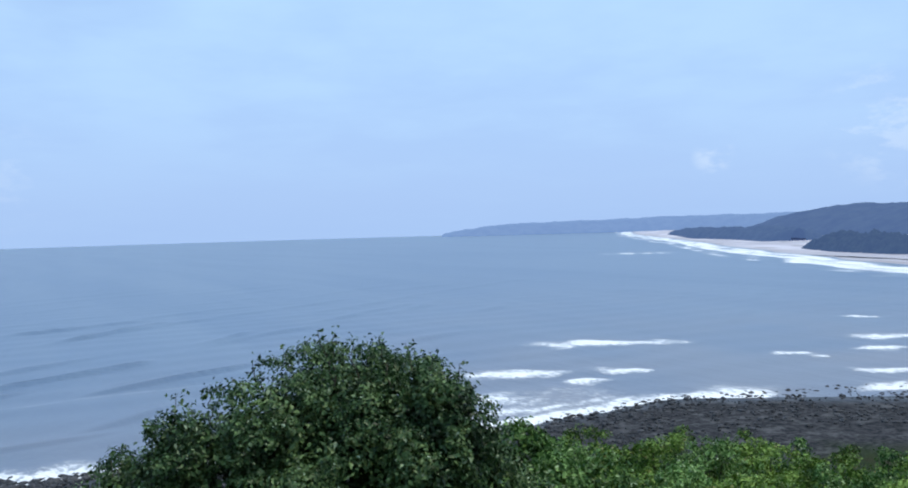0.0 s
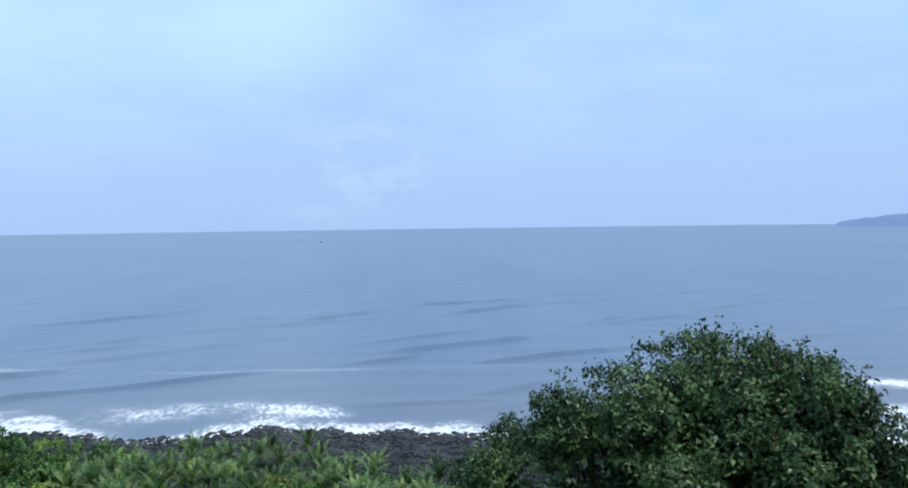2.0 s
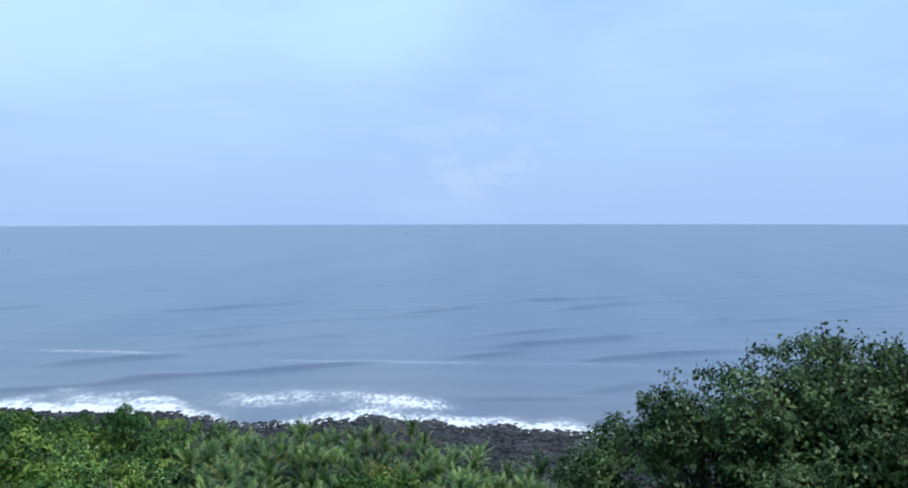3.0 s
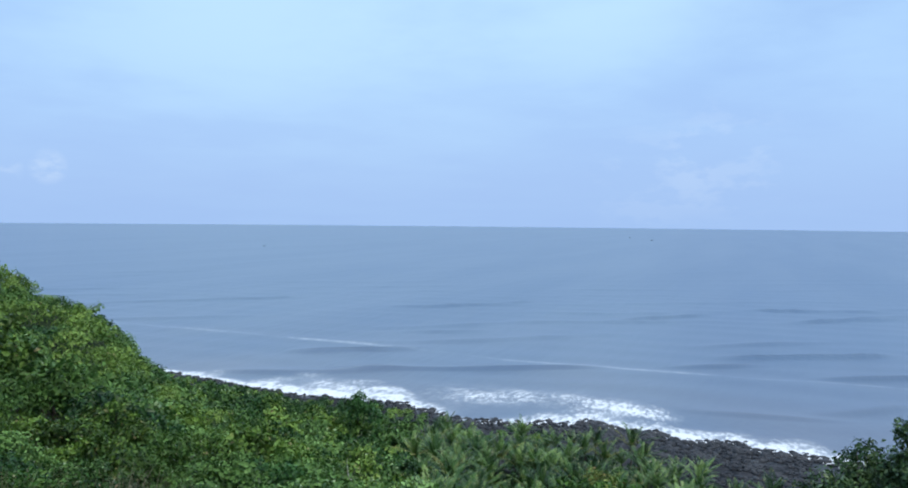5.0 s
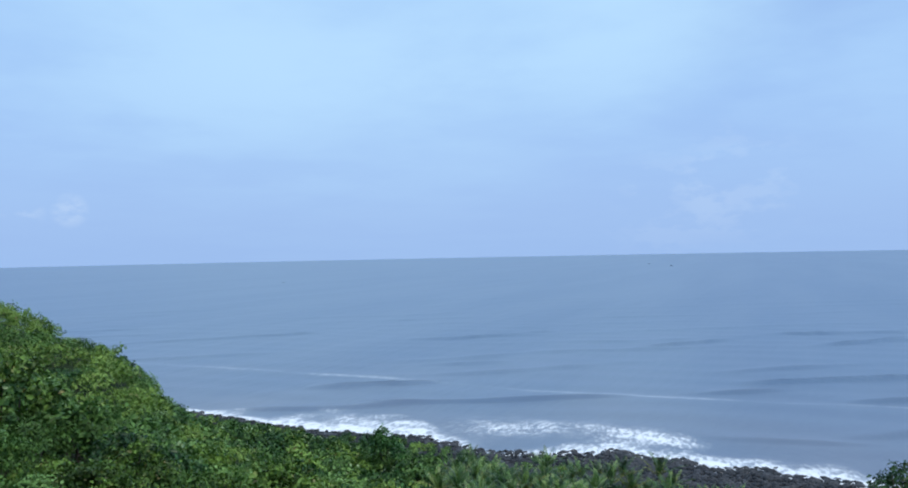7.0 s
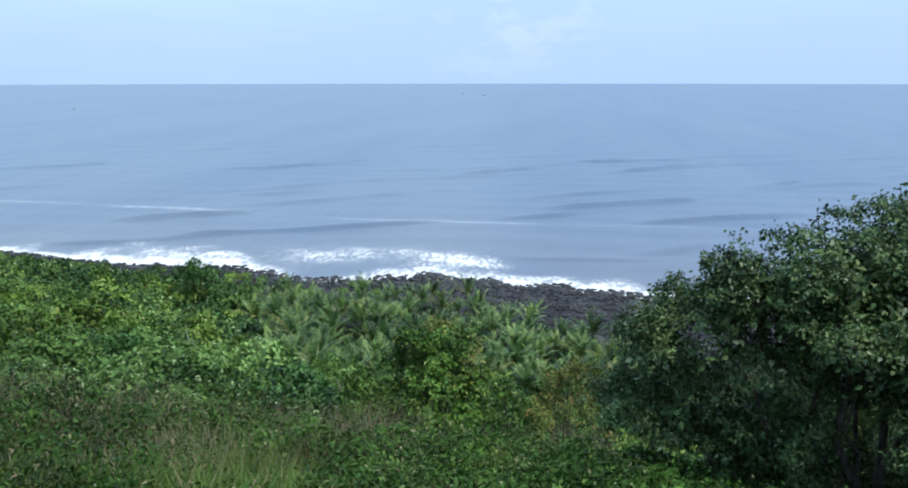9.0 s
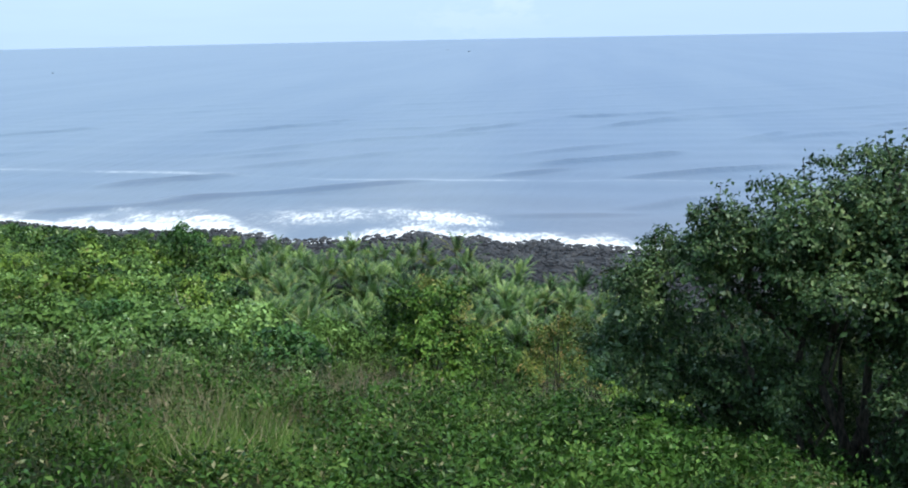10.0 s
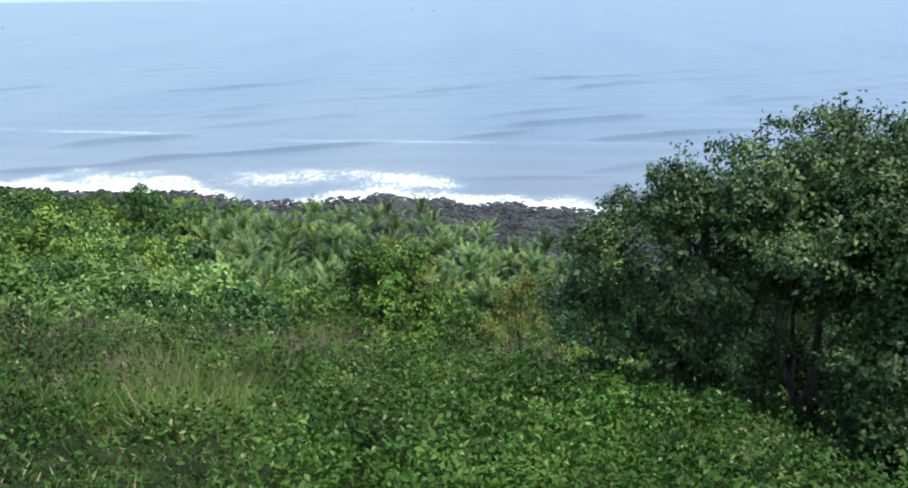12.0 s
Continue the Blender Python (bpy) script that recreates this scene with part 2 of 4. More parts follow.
lace = noise_tex(t, vmul(t, seen.outputs[0], (1.0, 0.42, 1.0)), 0.95, 5.0, 0.68)
lace2 = noise_tex(t, pos, 0.16, 3.0)
edge = maths(t, "ADD", maths(t, "MULTIPLY", lace, 0.75), maths(t, "MULTIPLY", lace2, 0.25))
fm = ramp(t, maths(t, "SUBTRACT", foam, maths(t, "MULTIPLY", maths(t, "SUBTRACT", edge, 0.5), 4.2)), 0.2, 0.95)
fm = maths(t, "MULTIPLY", fm, ramp(t, foam, 0.03, 0.75, 0.0, 1.0))
deep = mixc(t, ramp(t, streaks, 0.35, 0.65), (0.066, 0.12, 0.212), (0.094, 0.15, 0.238))
silt = t.nodes.new("ShaderNodeAttribute")
silt.attribute_name = "silt"
deep = mixc(t, silt.outputs["Fac"], deep, (0.165, 0.174, 0.212))
line = t.nodes.new("ShaderNodeAttribute")
line.attribute_name = "line"
film_ = maths(t, "MULTIPLY", line.outputs["Fac"], ramp(t, noise_tex(t, pos, 0.3, 4.0), 0.3, 0.62, 0.2, 1.0))
c = mixc(t, film_, deep, (0.62, 0.66, 0.72))
churned = maths(t, "MULTIPLY", ramp(t, maths(t, "SUBTRACT", foam, maths(t, "MULTIPLY", maths(t, "SUBTRACT", lace2, 0.5), 0.8)), 0.15, 0.75), 0.32)
c = mixc(t, churned, c, (0.5, 0.56, 0.63))
c = mixc(t, fm, c, (0.82, 0.85, 0.89))
hgt = maths(t, "ADD", maths(t, "MULTIPLY", chop, 0.25), maths(t, "MULTIPLY", roll_, 1.6))
hgt = maths(t, "ADD", hgt, maths(t, "MULTIPLY", fm, 0.25))
finish(t, c, maths(t, "ADD", 0.28, maths(t, "MULTIPLY", fm, 0.5)), hgt, 0.6, 0.7)


# ---- mesh helpers ----
def mesh_of(name, verts, tris, mat, smooth=False):
    verts, tris = np.asarray(verts, dtype=np.float32), np.asarray(tris, dtype=np.int32)
    k = tris.shape[1]
    me = bpy.data.meshes.new(name)
    me.vertices.add(len(verts))
    me.vertices.foreach_set("co", verts.ravel())
    me.loops.add(tris.size)
    me.loops.foreach_set("vertex_index", tris.ravel())
    me.polygons.add(len(tris))
    me.polygons.foreach_set("loop_start", np.arange(0, tris.size, k, dtype=np.int32))
    if smooth:
        me.polygons.foreach_set("use_smooth", np.ones(len(tris), dtype=bool))
    me.materials.append(mat)
    me.update(calc_edges=True)
    return me


def part(name, me, parent, label=""):
    ob = new(name, me)
    ob.parent = parent
    return tagged(ob, label) if label else ob


def unit(v):
    return v / np.maximum(np.linalg.norm(v, axis=-1, keepdims=True), 1e-9)


def leaf_geo(base, along, normal, length, width, fold=0.22, droop=0.12):
    """Folded, pointed leaves: four corners and two faces each."""
    n = len(base)
    along = unit(along)
    side = unit(np.cross(along, normal))
    top = np.cross(side, along)
    length, width = np.broadcast_to(length, n)[:, None], np.broadcast_to(width, n)[:, None]
    mid = base + along * length * 0.45
    v = np.stack([base, mid + side * width * 0.5 + top * width * fold, base + along * length - np.array([0, 0, 1]) * length * droop,
                  mid - side * width * 0.5 + top * width * fold], 1).reshape(-1, 3)
    i = np.arange(n)[:, None] * 4
    f = np.concatenate([i + [0, 1, 2], i + [0, 2, 3]], 1).reshape(-1, 3)
    return v, f


def tube_geo(points, radii, sides=6):
    points = np.asarray(points, float)
    d = unit(np.gradient(points, axis=0))
    ref = np.where(np.abs(d[:, 2:3]) > 0.9, [[1.0, 0, 0]], [[0, 0, 1.0]])
    a = unit(np.cross(d, ref))
    b = np.cross(d, a)
    ang = np.linspace(0, 2 * np.pi, sides, endpoint=False)
    v = (points[:, None] + np.asarray(radii)[:, None, None] * (np.cos(ang)[None, :, None] * a[:, None] + np.sin(ang)[None, :, None] * b[:, None])).reshape(-1, 3)
    f = []
    for j in range(len(points) - 1):
        for k in range(sides):
            p, q = j * sides + k, j * sides + (k + 1) % sides
            f += [(p, q, q + sides), (p, q + sides, p + sides)]
    return v, np.array(f)


def join(geos):
    vs, fs, at = [], [], 0
    for v, f in geos:
        vs.append(v)
        fs.append(f + at)
        at += len(v)
    return np.concatenate(vs), np.concatenate(fs)


def bend(a, b, sag, n=5, r=None):
    """A crooked line from a to b."""
    s = np.linspace(0, 1, n)[:, None]
    line = np.asarray(a) * (1 - s) + np.asarray(b) * s
    wob = (r or rng).normal(0, sag, (n, 3))
    wob[0] = wob[-1] = 0
    return line + wob


def grid_faces(nu, nv, closed=False):
    i, j = np.meshgrid(np.arange(nu if closed else nu - 1), np.arange(nv - 1), indexing="ij")
    a, b = i * nv + j, ((i + 1) % nu) * nv + j
    return np.stack([a, b, b + 1, a + 1], -1).reshape(-1, 4)


def value_noise(x, y, cell, seed=0):
    """Smooth random field, -1 to 1."""
    table = np.random.default_rng(seed).uniform(-1, 1, (256, 256))
    u, v = np.asarray(x) / cell, np.asarray(y) / cell
    i, j = np.floor(u).astype(int), np.floor(v).astype(int)
    fu, fv = u - i, v - j
    fu, fv = fu * fu * (3 - 2 * fu), fv * fv * (3 - 2 * fv)
    g = lambda p, q: table[p % 256, q % 256]
    return (g(i, j) * (1 - fu) + g(i + 1, j) * fu) * (1 - fv) + (g(i, j + 1) * (1 - fu) + g(i + 1, j + 1) * fu) * fv


def rock_geo(r, fine=1):
    bm = bmesh.new()
    bmesh.ops.create_icosphere(bm, subdivisions=fine, radius=1.0)
    v = np.array([p.co[:] for p in bm.verts])
    f = np.array([[p.index for p in q.verts] for q in bm.faces])
    bm.free()
    v = v * (1 + r.normal(0, 0.16, (len(v), 1))) * [1, r.uniform(0.65, 1), r.uniform(0.45, 0.75)]
    return v, f


# ---- the lie of the land ----
SHORE_AZ = (-180, -90, -60, -29, -21, -15, -8, 0, 12, 24, 30, 36, 40, 43, 47, 50, 52.5, 58, 64, 69, 76, 85, 100, 140, 180)
SHORE_R = (9e3, 9e3, 330, 228, 207, 197, 175, 162, 154, 154, 157, 160, 166, 164, 164, 169, 180, 189, 204, 227, 260, 320, 450, 9e3, 9e3)
RN = (0, 6, 12, 20, 35, 60, 95, 130, 180, 230, 330)
DROPS = {
    # unseen land behind the eye, raised to hold sky light off the near plants
    -180: (1.6, 0.2, -2.2, -6, -14, -27, -44, -58, -74, -84, -98),
    -115: (1.6, 1.2, 0.4, -1, -5, -11, -18, -24, -30, -34, -38),
    -80: (1.6, 2.6, 3.6, 5, 7, 11, 16, 20, 26, 30, 34),
    -40: (1.6, 3.8, 5.8, 8.6, 13.5, 24, 34, 38.5, 40.3, 42.0, 45),
    -12: (1.6, 4.0, 6.2, 9.4, 14.5, 26, 36, 39.5, 41, 44, 47),
    4: (1.6, 4.2, 6.9, 11.2, 19, 30.5, 38, 40.3, 42.6, 45, 48),
    25: (1.6, 4.2, 6.6, 11, 20, 31, 38.5, 40.3, 42.6, 45, 48),
    45: (1.6, 4.0, 6.2, 10, 18, 29, 37.5, 40.0, 42.5, 45, 48),
    58: (1.6, 3.7, 5.6, 8.8, 14.5, 24, 33, 38, 41.0, 44.5, 48),
    68: (1.6, 3.3, 5.0, 7.6, 12, 18.2, 25.2, 31.6, 39.2, 42, 47),
    75: (1.6, 3.0, 4.4, 6.4, 9.5, 12.3, 11.1, 15.6, 29, 40, 46),
    83: (1.6, 2.8, 3.9, 5.3, 7, 6.7, 4.7, 10.0, 23.5, 37, 45),
    100: (1.6, 2.5, 3.2, 4, 4.5, 3.5, 4, 9, 22, 36, 44),
    # the same added rise on the other side, out of view
    130: (1.6, 0.9, -0.4, -2.5, -7, -15, -25, -33, -42, -48, -56),
    180: (1.6, 0.2, -2.2, -6, -14, -27, -44, -58, -74, -84, -98),
}


def polar(x, y):
    return np.degrees(np.arctan2(-x, y)), np.hypot(x, y)


def shore_r(az):
    return np.interp(az, SHORE_AZ, SHORE_R) + 2.0 * value_noise(az * 1.0, az * 0, 1.3, 3)


def land_z(x, y):
    x, y = np.asarray(x, float), np.asarray(y, float)
    az, r = polar(x, y)
    rows = np.stack([np.interp(r, RN, row) for row in DROPS.values()])
    nodes = np.array(list(DROPS))
    k = np.clip(np.searchsorted(nodes, az) - 1, 0, len(nodes) - 2)
    s = (az - nodes[k]) / (nodes[k + 1] - nodes[k])
    s = s * s * (3 - 2 * s) * 0.6 + s * 0.4
    take = lambda q: np.take_along_axis(rows, q[None], 0)[0]
    drop = take(k) * (1 - s) + take(k + 1) * s
    z = EYE - drop
    rough = np.clip((r - 5) / 30, 0, 1) * np.clip(z / 6, 0.0, 1)
    z = z + rough * (0.9 * value_noise(x, y, 14, 1) + 0.4 * value_noise(x, y, 5, 2))
    sr = shore_r(az)
    near = np.clip((r - (sr - 40)) / 40, 0, 1)
    beach = 0.03 * (sr - r) + 0.25 * value_noise(x, y, 7, 5) * near
    beach = np.where(r > sr, -0.05 * (r - sr), beach)
    return np.where(r > sr, np.minimum(z, beach), z * (1 - near) + np.minimum(z, np.maximum(beach, 0.02)) * near)


def at(az, r, lift=0.0):
    x, y = -r * math.sin(radians(az)), r * math.cos(radians(az))
    return x, y, float(land_z(np.array([x]), np.array([y]))[0]) + lift


# ---- ground ----
def build_ground():
    az = np.concatenate([np.arange(-180, -40, 4.0), np.arange(-40, 95, 0.8), np.arange(95, 180, 4.0)])
    r = np.concatenate([[0.0005], np.arange(1.5, 30, 1.5), np.arange(30, 120, 3.0), np.arange(120, 250, 2.0), np.geomspace(250, 4900, 26)])
    a, q = np.meshgrid(np.radians(az), r, indexing="ij")
    x, y = -q * np.sin(a), q * np.cos(a)
    z = land_z(x, y)
    me = mesh_of("ground", np.stack([x, y, z], -1).reshape(-1, 3), grid_faces(len(az), len(r), True), M_GROUND, True)
    tagged(new("ground", me), "overgrown coastal hillside falling to a dark rocky shore", "ground", kind="structure")


build_ground()


# ---- sea ----
CAPS = (  # breaking crests off the rocks: x, y, half length, half depth, turn
    (54, 282, 26, 5.2, -1), (48, 230, 8.5, 3.0, 0), (34, 214, 6.5, 2.6, 0), (105, 250, 6, 2.6, -30), (150, 281, 13, 4.0, -8),
    (137, 255, 10, 2.6, 0), (117, 218, 9, 2.6, -5), (17, 227, 17, 4.0, 2), (255, 1122, 52, 12, -15), (172, 336, 10, 2.2, 0), (111, 243, 3, 1.6, 0), (-141, 127, 3, 1.0, 50),
)
FOAM_LINE = ((-345, 97, 0.3), (-327, 105, 0.5), (-297, 119, 0.75), (-266, 133, 0.7), (-256, 136, 0.3), (-249, 139, 0.85), (-222, 153, 0.9), (-208, 158, 0.3), (-190, 163, 0.15),
             (-174, 168, 0.45), (-152, 180, 0.8), (-126, 195, 0.8), (-119, 198, 0.3), (-106, 205, 0.55), (-88, 217, 0.55), (-70, 227, 0.15))  # thin foam left along the swell: x, y, strength
CRESTS = (  # swells steep enough to show: x, y to x, y, height
    (-204, 94, -180, 127, 1.12), (-184, 124, -148, 178, 1.42), (-222, 127, -205, 158, 1.50), (-131, 226, -104, 268, 1.72), (-96, 217, -66, 258, 1.58), (-134, 198, -119, 222, 0.83),
    (-97, 155, -77, 171, 0.75), (-150, 238, -126, 285, 0.90), (-210, 272, -201, 328, 1.12), (-160, 325, -142, 394, 1.20), (-240, 174, -221, 208, 0.68), (-200, 352, -158, 400, 1.05),
    (-96, 312, -87, 346, 1.12), (-64, 375, -26, 455, 0.90), (-406, 123, -376, 212, 0.90), (-82, 174, -69, 202, 0.75), (-300, 235, -285, 300, 0.83),
)


def build_sea():
    az = np.concatenate([np.arange(-180, -60, 5.0), np.arange(-60, -34, 1.0), np.arange(-34, 76, 0.4), np.arange(76, 110, 1.0), np.arange(110, 180, 5.0)])
    r = np.concatenate([np.arange(120, 250, 1.1), np.geomspace(250, 700, 110)[0:], np.geomspace(715, 4900, 50)])
    a, q = np.meshgrid(np.radians(az), r, indexing="ij")
    x, y = -q * np.sin(a), q * np.cos(a)
    deg = np.degrees(a)
    out = q - shore_r(deg)
    # faint swell running in towards the rocks, and the crests that stand up
    s = x * 0.86 - y * 0.5 + 9 * value_noise(x, y, 60, 11) + 14 * value_noise(x, y, 170, 14)
    phase = ((s + 248) / 38.0) % 1.0
    crest = np.exp(-((phase - 0.5) / np.where(phase > 0.5, 0.06, 0.16)) ** 2)
    strength = np.clip(0.12 + 1.0 * value_noise(x * 0.86 - y * 0.5, (x * 0.5 + y * 0.86) * 0.55, 34, 12), 0.0, 0.8)
    z = 0.8 * strength * crest * np.clip((out - 50) / 60, 0, 1) * np.clip(1.4 - q / 900, 0.25, 1)
    for ax, ay, bx, by, tall in CRESTS:
        L = math.hypot(bx - ax, by - ay)
        ux, uy = (bx - ax) / L, (by - ay) / L
        u, v = (x - ax) * ux + (y - ay) * uy, (x - ax) * uy - (y - ay) * ux
        v = v + 2.0 * value_noise(x, y, 26, 15) + 4.0 * ((u / L - 0.5) ** 2)
        ends = np.clip(np.minimum(u + 10, L + 10 - u) / 20, 0, 1)
        z = z + 0.85 * tall * ends * ends * (3 - 2 * ends) * np.exp(-(v / np.where(v > 0, 1.6, 4.5)) ** 2) * (0.85 + 0.25 * value_noise(x, y, 16, 16))
    s2 = x * 0.47 + y * -0.88 + 5 * value_noise(x, y, 40, 13)
    z = z + 0.10 * np.sin(s2 / 19 * 2 * np.pi) * np.clip(out / 40, 0, 1) * np.clip(1.3 - q / 700, 0, 1)
    # foam
    wash = np.interp(deg, (-40, -27, -22, -12, -2, 8, 20, 28, 33, 38, 41, 44, 48, 51, 53, 56, 58.5, 61, 64, 68, 80), (6, 7, 9, 18, 30, 16, 10, 12, 17, 20, 15, 12, 10, 12, 19, 30, 34, 26, 17, 9, 6))
    n1, n2 = value_noise(x, y, 9, 21), value_noise(x, y, 24, 22)
    foam = np.clip(1.0 - np.clip(out - 0.2, 0, None) / (wash * (1 + 0.45 * n1 + 0.35 * n2)), 0, 1) ** 0.7 * np.clip((out + 7) / 3, 0, 1)
    foam *= np.interp(deg, (-29, -27.5, -26, -22.5, -20.5, 22, 43, 46, 50, 54), (0.9, 0.8, 0.15, 0.12, 1, 1.0, 0.9, 0.75, 0.8, 1.0))
    bands = 0.5 + 0.5 * np.sin(out / 8.5 * 2 * np.pi + 3 * n2)
    foam *= 1 - 0.55 * bands * np.clip((out - 3) / 5, 0, 1) * np.interp(deg, (-14, -10, 6, 12, 50, 54), (0.3, 1, 1, 0.3, 0.3, 0.5))
    patch = np.exp(-((deg - 43.5) / 9.6) ** 8) * np.exp(-((q - np.interp(deg, (34, 37.6, 41.7, 50), (176, 183, 190, 191))) / (np.interp(deg, (34, 38, 42, 46, 50), (8, 9, 10, 13, 18)) * (1 + 0.25 * n2))) ** 2)
    foam = np.maximum(foam, np.interp(deg, (34, 37, 41, 46, 50), (0.85, 0.67, 0.54, 0.42, 0.36)) * patch * (1 + 0.35 * n1))
    patch = np.exp(-((deg + 3) / 8) ** 4) * np.exp(-((q - (193 - deg * 0.8)) / (13 + 4 * n2)) ** 2)
    foam = np.maximum(foam, 0.5 * patch * (1 + 0.5 * n1))
    for cx, cy, rx, ry, turn in CAPS:
        c, sn = math.cos(radians(turn)), math.sin(radians(turn))
        u, v = (x - cx) * c + (y - cy) * sn, -(x - cx) * sn + (y - cy) * c
        ry = ry * 1.3
        v = v + 0.7 * ry * n1 + 0.35 * ry * value_noise(x, y, 3.5, 23)
        u = u + 0.25 * rx * value_noise(x, y, 5, 24)
        foam = np.maximum(foam, 0.98 * np.exp(-(np.abs(u / rx) ** 3) - np.abs(v / (ry * (1 - 0.4 * u / rx))) ** 2))
    line = np.zeros_like(foam)
    for (ax, ay, ka), (bx, by, kb) in zip(FOAM_LINE, FOAM_LINE[1:]):
        L = math.hypot(bx - ax, by - ay)
        ux, uy = (bx - ax) / L, (by - ay) / L
        u, v = (x - ax) * ux + (y - ay) * uy, -(x - ax) * uy + (y - ay) * ux
        v = v + 1.2 * value_noise(x, y, 16, 31)
        k = ka + (kb - ka) * np.clip(u / L, 0, 1)
        line = np.maximum(line, 0.85 * k * np.clip(0.75 + 0.6 * value_noise(x, y, 26, 32), 0.2, 1) * ((u > -1) & (u < L + 1)) * np.exp(-(v / (0.6 + 0.6 * k)) ** 2))
    z = z + 0.35 * np.clip(foam, 0, 1) * np.clip(out / 6, 0, 1)
    silt = np.exp(-np.clip(out, 0, None) / np.interp(deg, (2, 16), (150, 80))) * (0.75 + 0.3 * n2) * np.interp(deg, (2, 16), (1.25, 0.8))
    me = mesh_of("sea", np.stack([x, y, z], -1).reshape(-1, 3), grid_faces(len(az), len(r), True), M_SEA, True)
    for name, values in (("foam", foam), ("silt", silt), ("line", line)):
        me.attributes.new(name, "FLOAT", "POINT").data.foreach_set("value", values.astype(np.float32).ravel())
    tagged(new("sea", me), "grey-blue sea with low swell and white surf on the rocks", "sea", kind="structure")


build_sea()


# ---- far coast ----
COAST_Y = (300, 430, 582, 820, 1205, 1683, 3067, 4300)
COAST_X = (400, 345, 328, 336, 381, 458, 640, 900)


def build_beach():
    y = np.concatenate([np.arange(380, 1300, 12.0), np.geomspace(1300, 4300, 50)])
    u = np.concatenate([np.linspace(-10, 90, 16), np.linspace(105, 2600, 24)])
    yy, uu = np.meshgrid(y, u, indexing="ij")
    xx = np.interp(yy, COAST_Y, COAST_X) + 7 * value_noise(yy, yy * 0, 60, 41) + uu
    z = np.clip((uu - 30) * 0.022, -1.0, 3.0) + np.clip((uu - 190) / 300, 0, 3)
    me = mesh_of("beach", np.stack([xx, yy, z], -1).reshape(-1, 3), grid_faces(len(y), len(u))[:, ::-1], M_SAND, True)
    tagged(new("beach", me), "long pale sand beach curving along the bay", "beach", kind="structure")
    # a long wet runnel in the sand
    s = np.linspace(0, 1, 40)
    half = 4.5 * np.sin(np.pi * s) ** 0.5 * (1 + 0.4 * value_noise(s * 100, s * 0, 9, 45))
    v = np.concatenate([np.stack([399 + 20 * s + k * half + 3 * value_noise(s * 100, s * 0, 14, 46), 905 - 180 * s, np.full(40, 0.0)], -1) for k in (-1, 1)])
    v[:, 2] = np.clip((v[:, 0] - np.interp(v[:, 1], COAST_Y, COAST_X) - 7 * value_noise(v[:, 1], v[:, 1] * 0, 60, 41) - 30) * 0.022, -1.0, 3.0) + 0.32
    f = np.array([(i, i + 1, 41 + i, 40 + i) for i in range(39)])
    tagged(new("wet_sand", mesh_of("wet_sand", v, f, M_ROCK, True)), "dark wet runnel along the pale beach", "sand", kind="structure")
    # surf along it
    u = np.linspace(-48, 52, 30)
    yy, uu = np.meshgrid(y, u, indexing="ij")
    xx = np.interp(yy, COAST_Y, COAST_X) + 7 * value_noise(yy, yy * 0, 60, 41) + uu
    n = value_noise(xx, yy * 0.4, 14, 42)
    k = 0.5 + 0.5 * np.sin(uu / 30 * 2 * np.pi + 2.5 * value_noise(xx, yy * 0.3, 40, 43))
    foam = np.clip(np.interp(uu, (-48, -10, 10, 40), (-0.25, 0.1, 0.6, 0.5)) + 0.45 * k + 0.55 * n, 0, 1) * np.clip((uu + 48) / 9, 0, 1) * np.clip((52 - uu) / 12, 0, 1)
    me = mesh_of("surf", np.stack([xx, yy, np.maximum(np.interp(uu, (-48, -36), (-2.0, 0.3)), (uu - 30) * 0.022 + 0.25)], -1).reshape(-1, 3), grid_faces(len(y), len(u))[:, ::-1], M_SEA, True)
    me.attributes.new("foam", "FLOAT", "POINT").data.foreach_set("value", foam.astype(np.float32).ravel())
    me.attributes.new("silt", "FLOAT", "POINT").data.foreach_set("value", np.zeros(foam.size, dtype=np.float32))
    tagged(new("surf", me), "bands of white surf rolling onto the beach", "surf", kind="stuff")


build_beach()


def ridge(name, label, line, tops, depth, mat, kind, bumps, seed, n=240, cell=30):
    """A wooded ridge along a line in the plan, with its skyline heights."""
    line, tops = np.array(line, float), np.array(tops, float)
    s = np.linspace(0, 1, n)
    k = np.linspace(0, 1, len(line))
    px, py, h = np.interp(s, k, line[:, 0]), np.interp(s, k, line[:, 1]), np.interp(s, k, tops)
    v = np.linspace(-1, 1, 33)
    d = unit(np.stack([np.gradient(px), np.gradient(py)], -1))
    nx, ny = -d[:, 1], d[:, 0]
    S, V = np.meshgrid(np.arange(n), v, indexing="ij")
    end = np.clip(np.minimum(s, 1 - s) * 30, 0.05, 1)[S] ** 0.5
    x, y = px[S] + nx[S] * V * depth * end, py[S] + ny[S] * V * depth * end
    z = h[S] * np.clip(1 - np.abs(V) ** 2.6, 0, 1) ** 0.8
    z = z + bumps * (value_noise(x, y, cell, seed) + 0.6 * value_noise(x, y, cell / 3, seed + 1)) * np.clip(z / 8, 0, 1) - 0.6
    me = mesh_of(name, np.stack([x, y, z], -1).reshape(-1, 3), grid_faces(n, len(v)), mat, False)
    return tagged(new(name, me), label, "hill" if "hill" in name or "headland" in name else "woods", kind=kind)


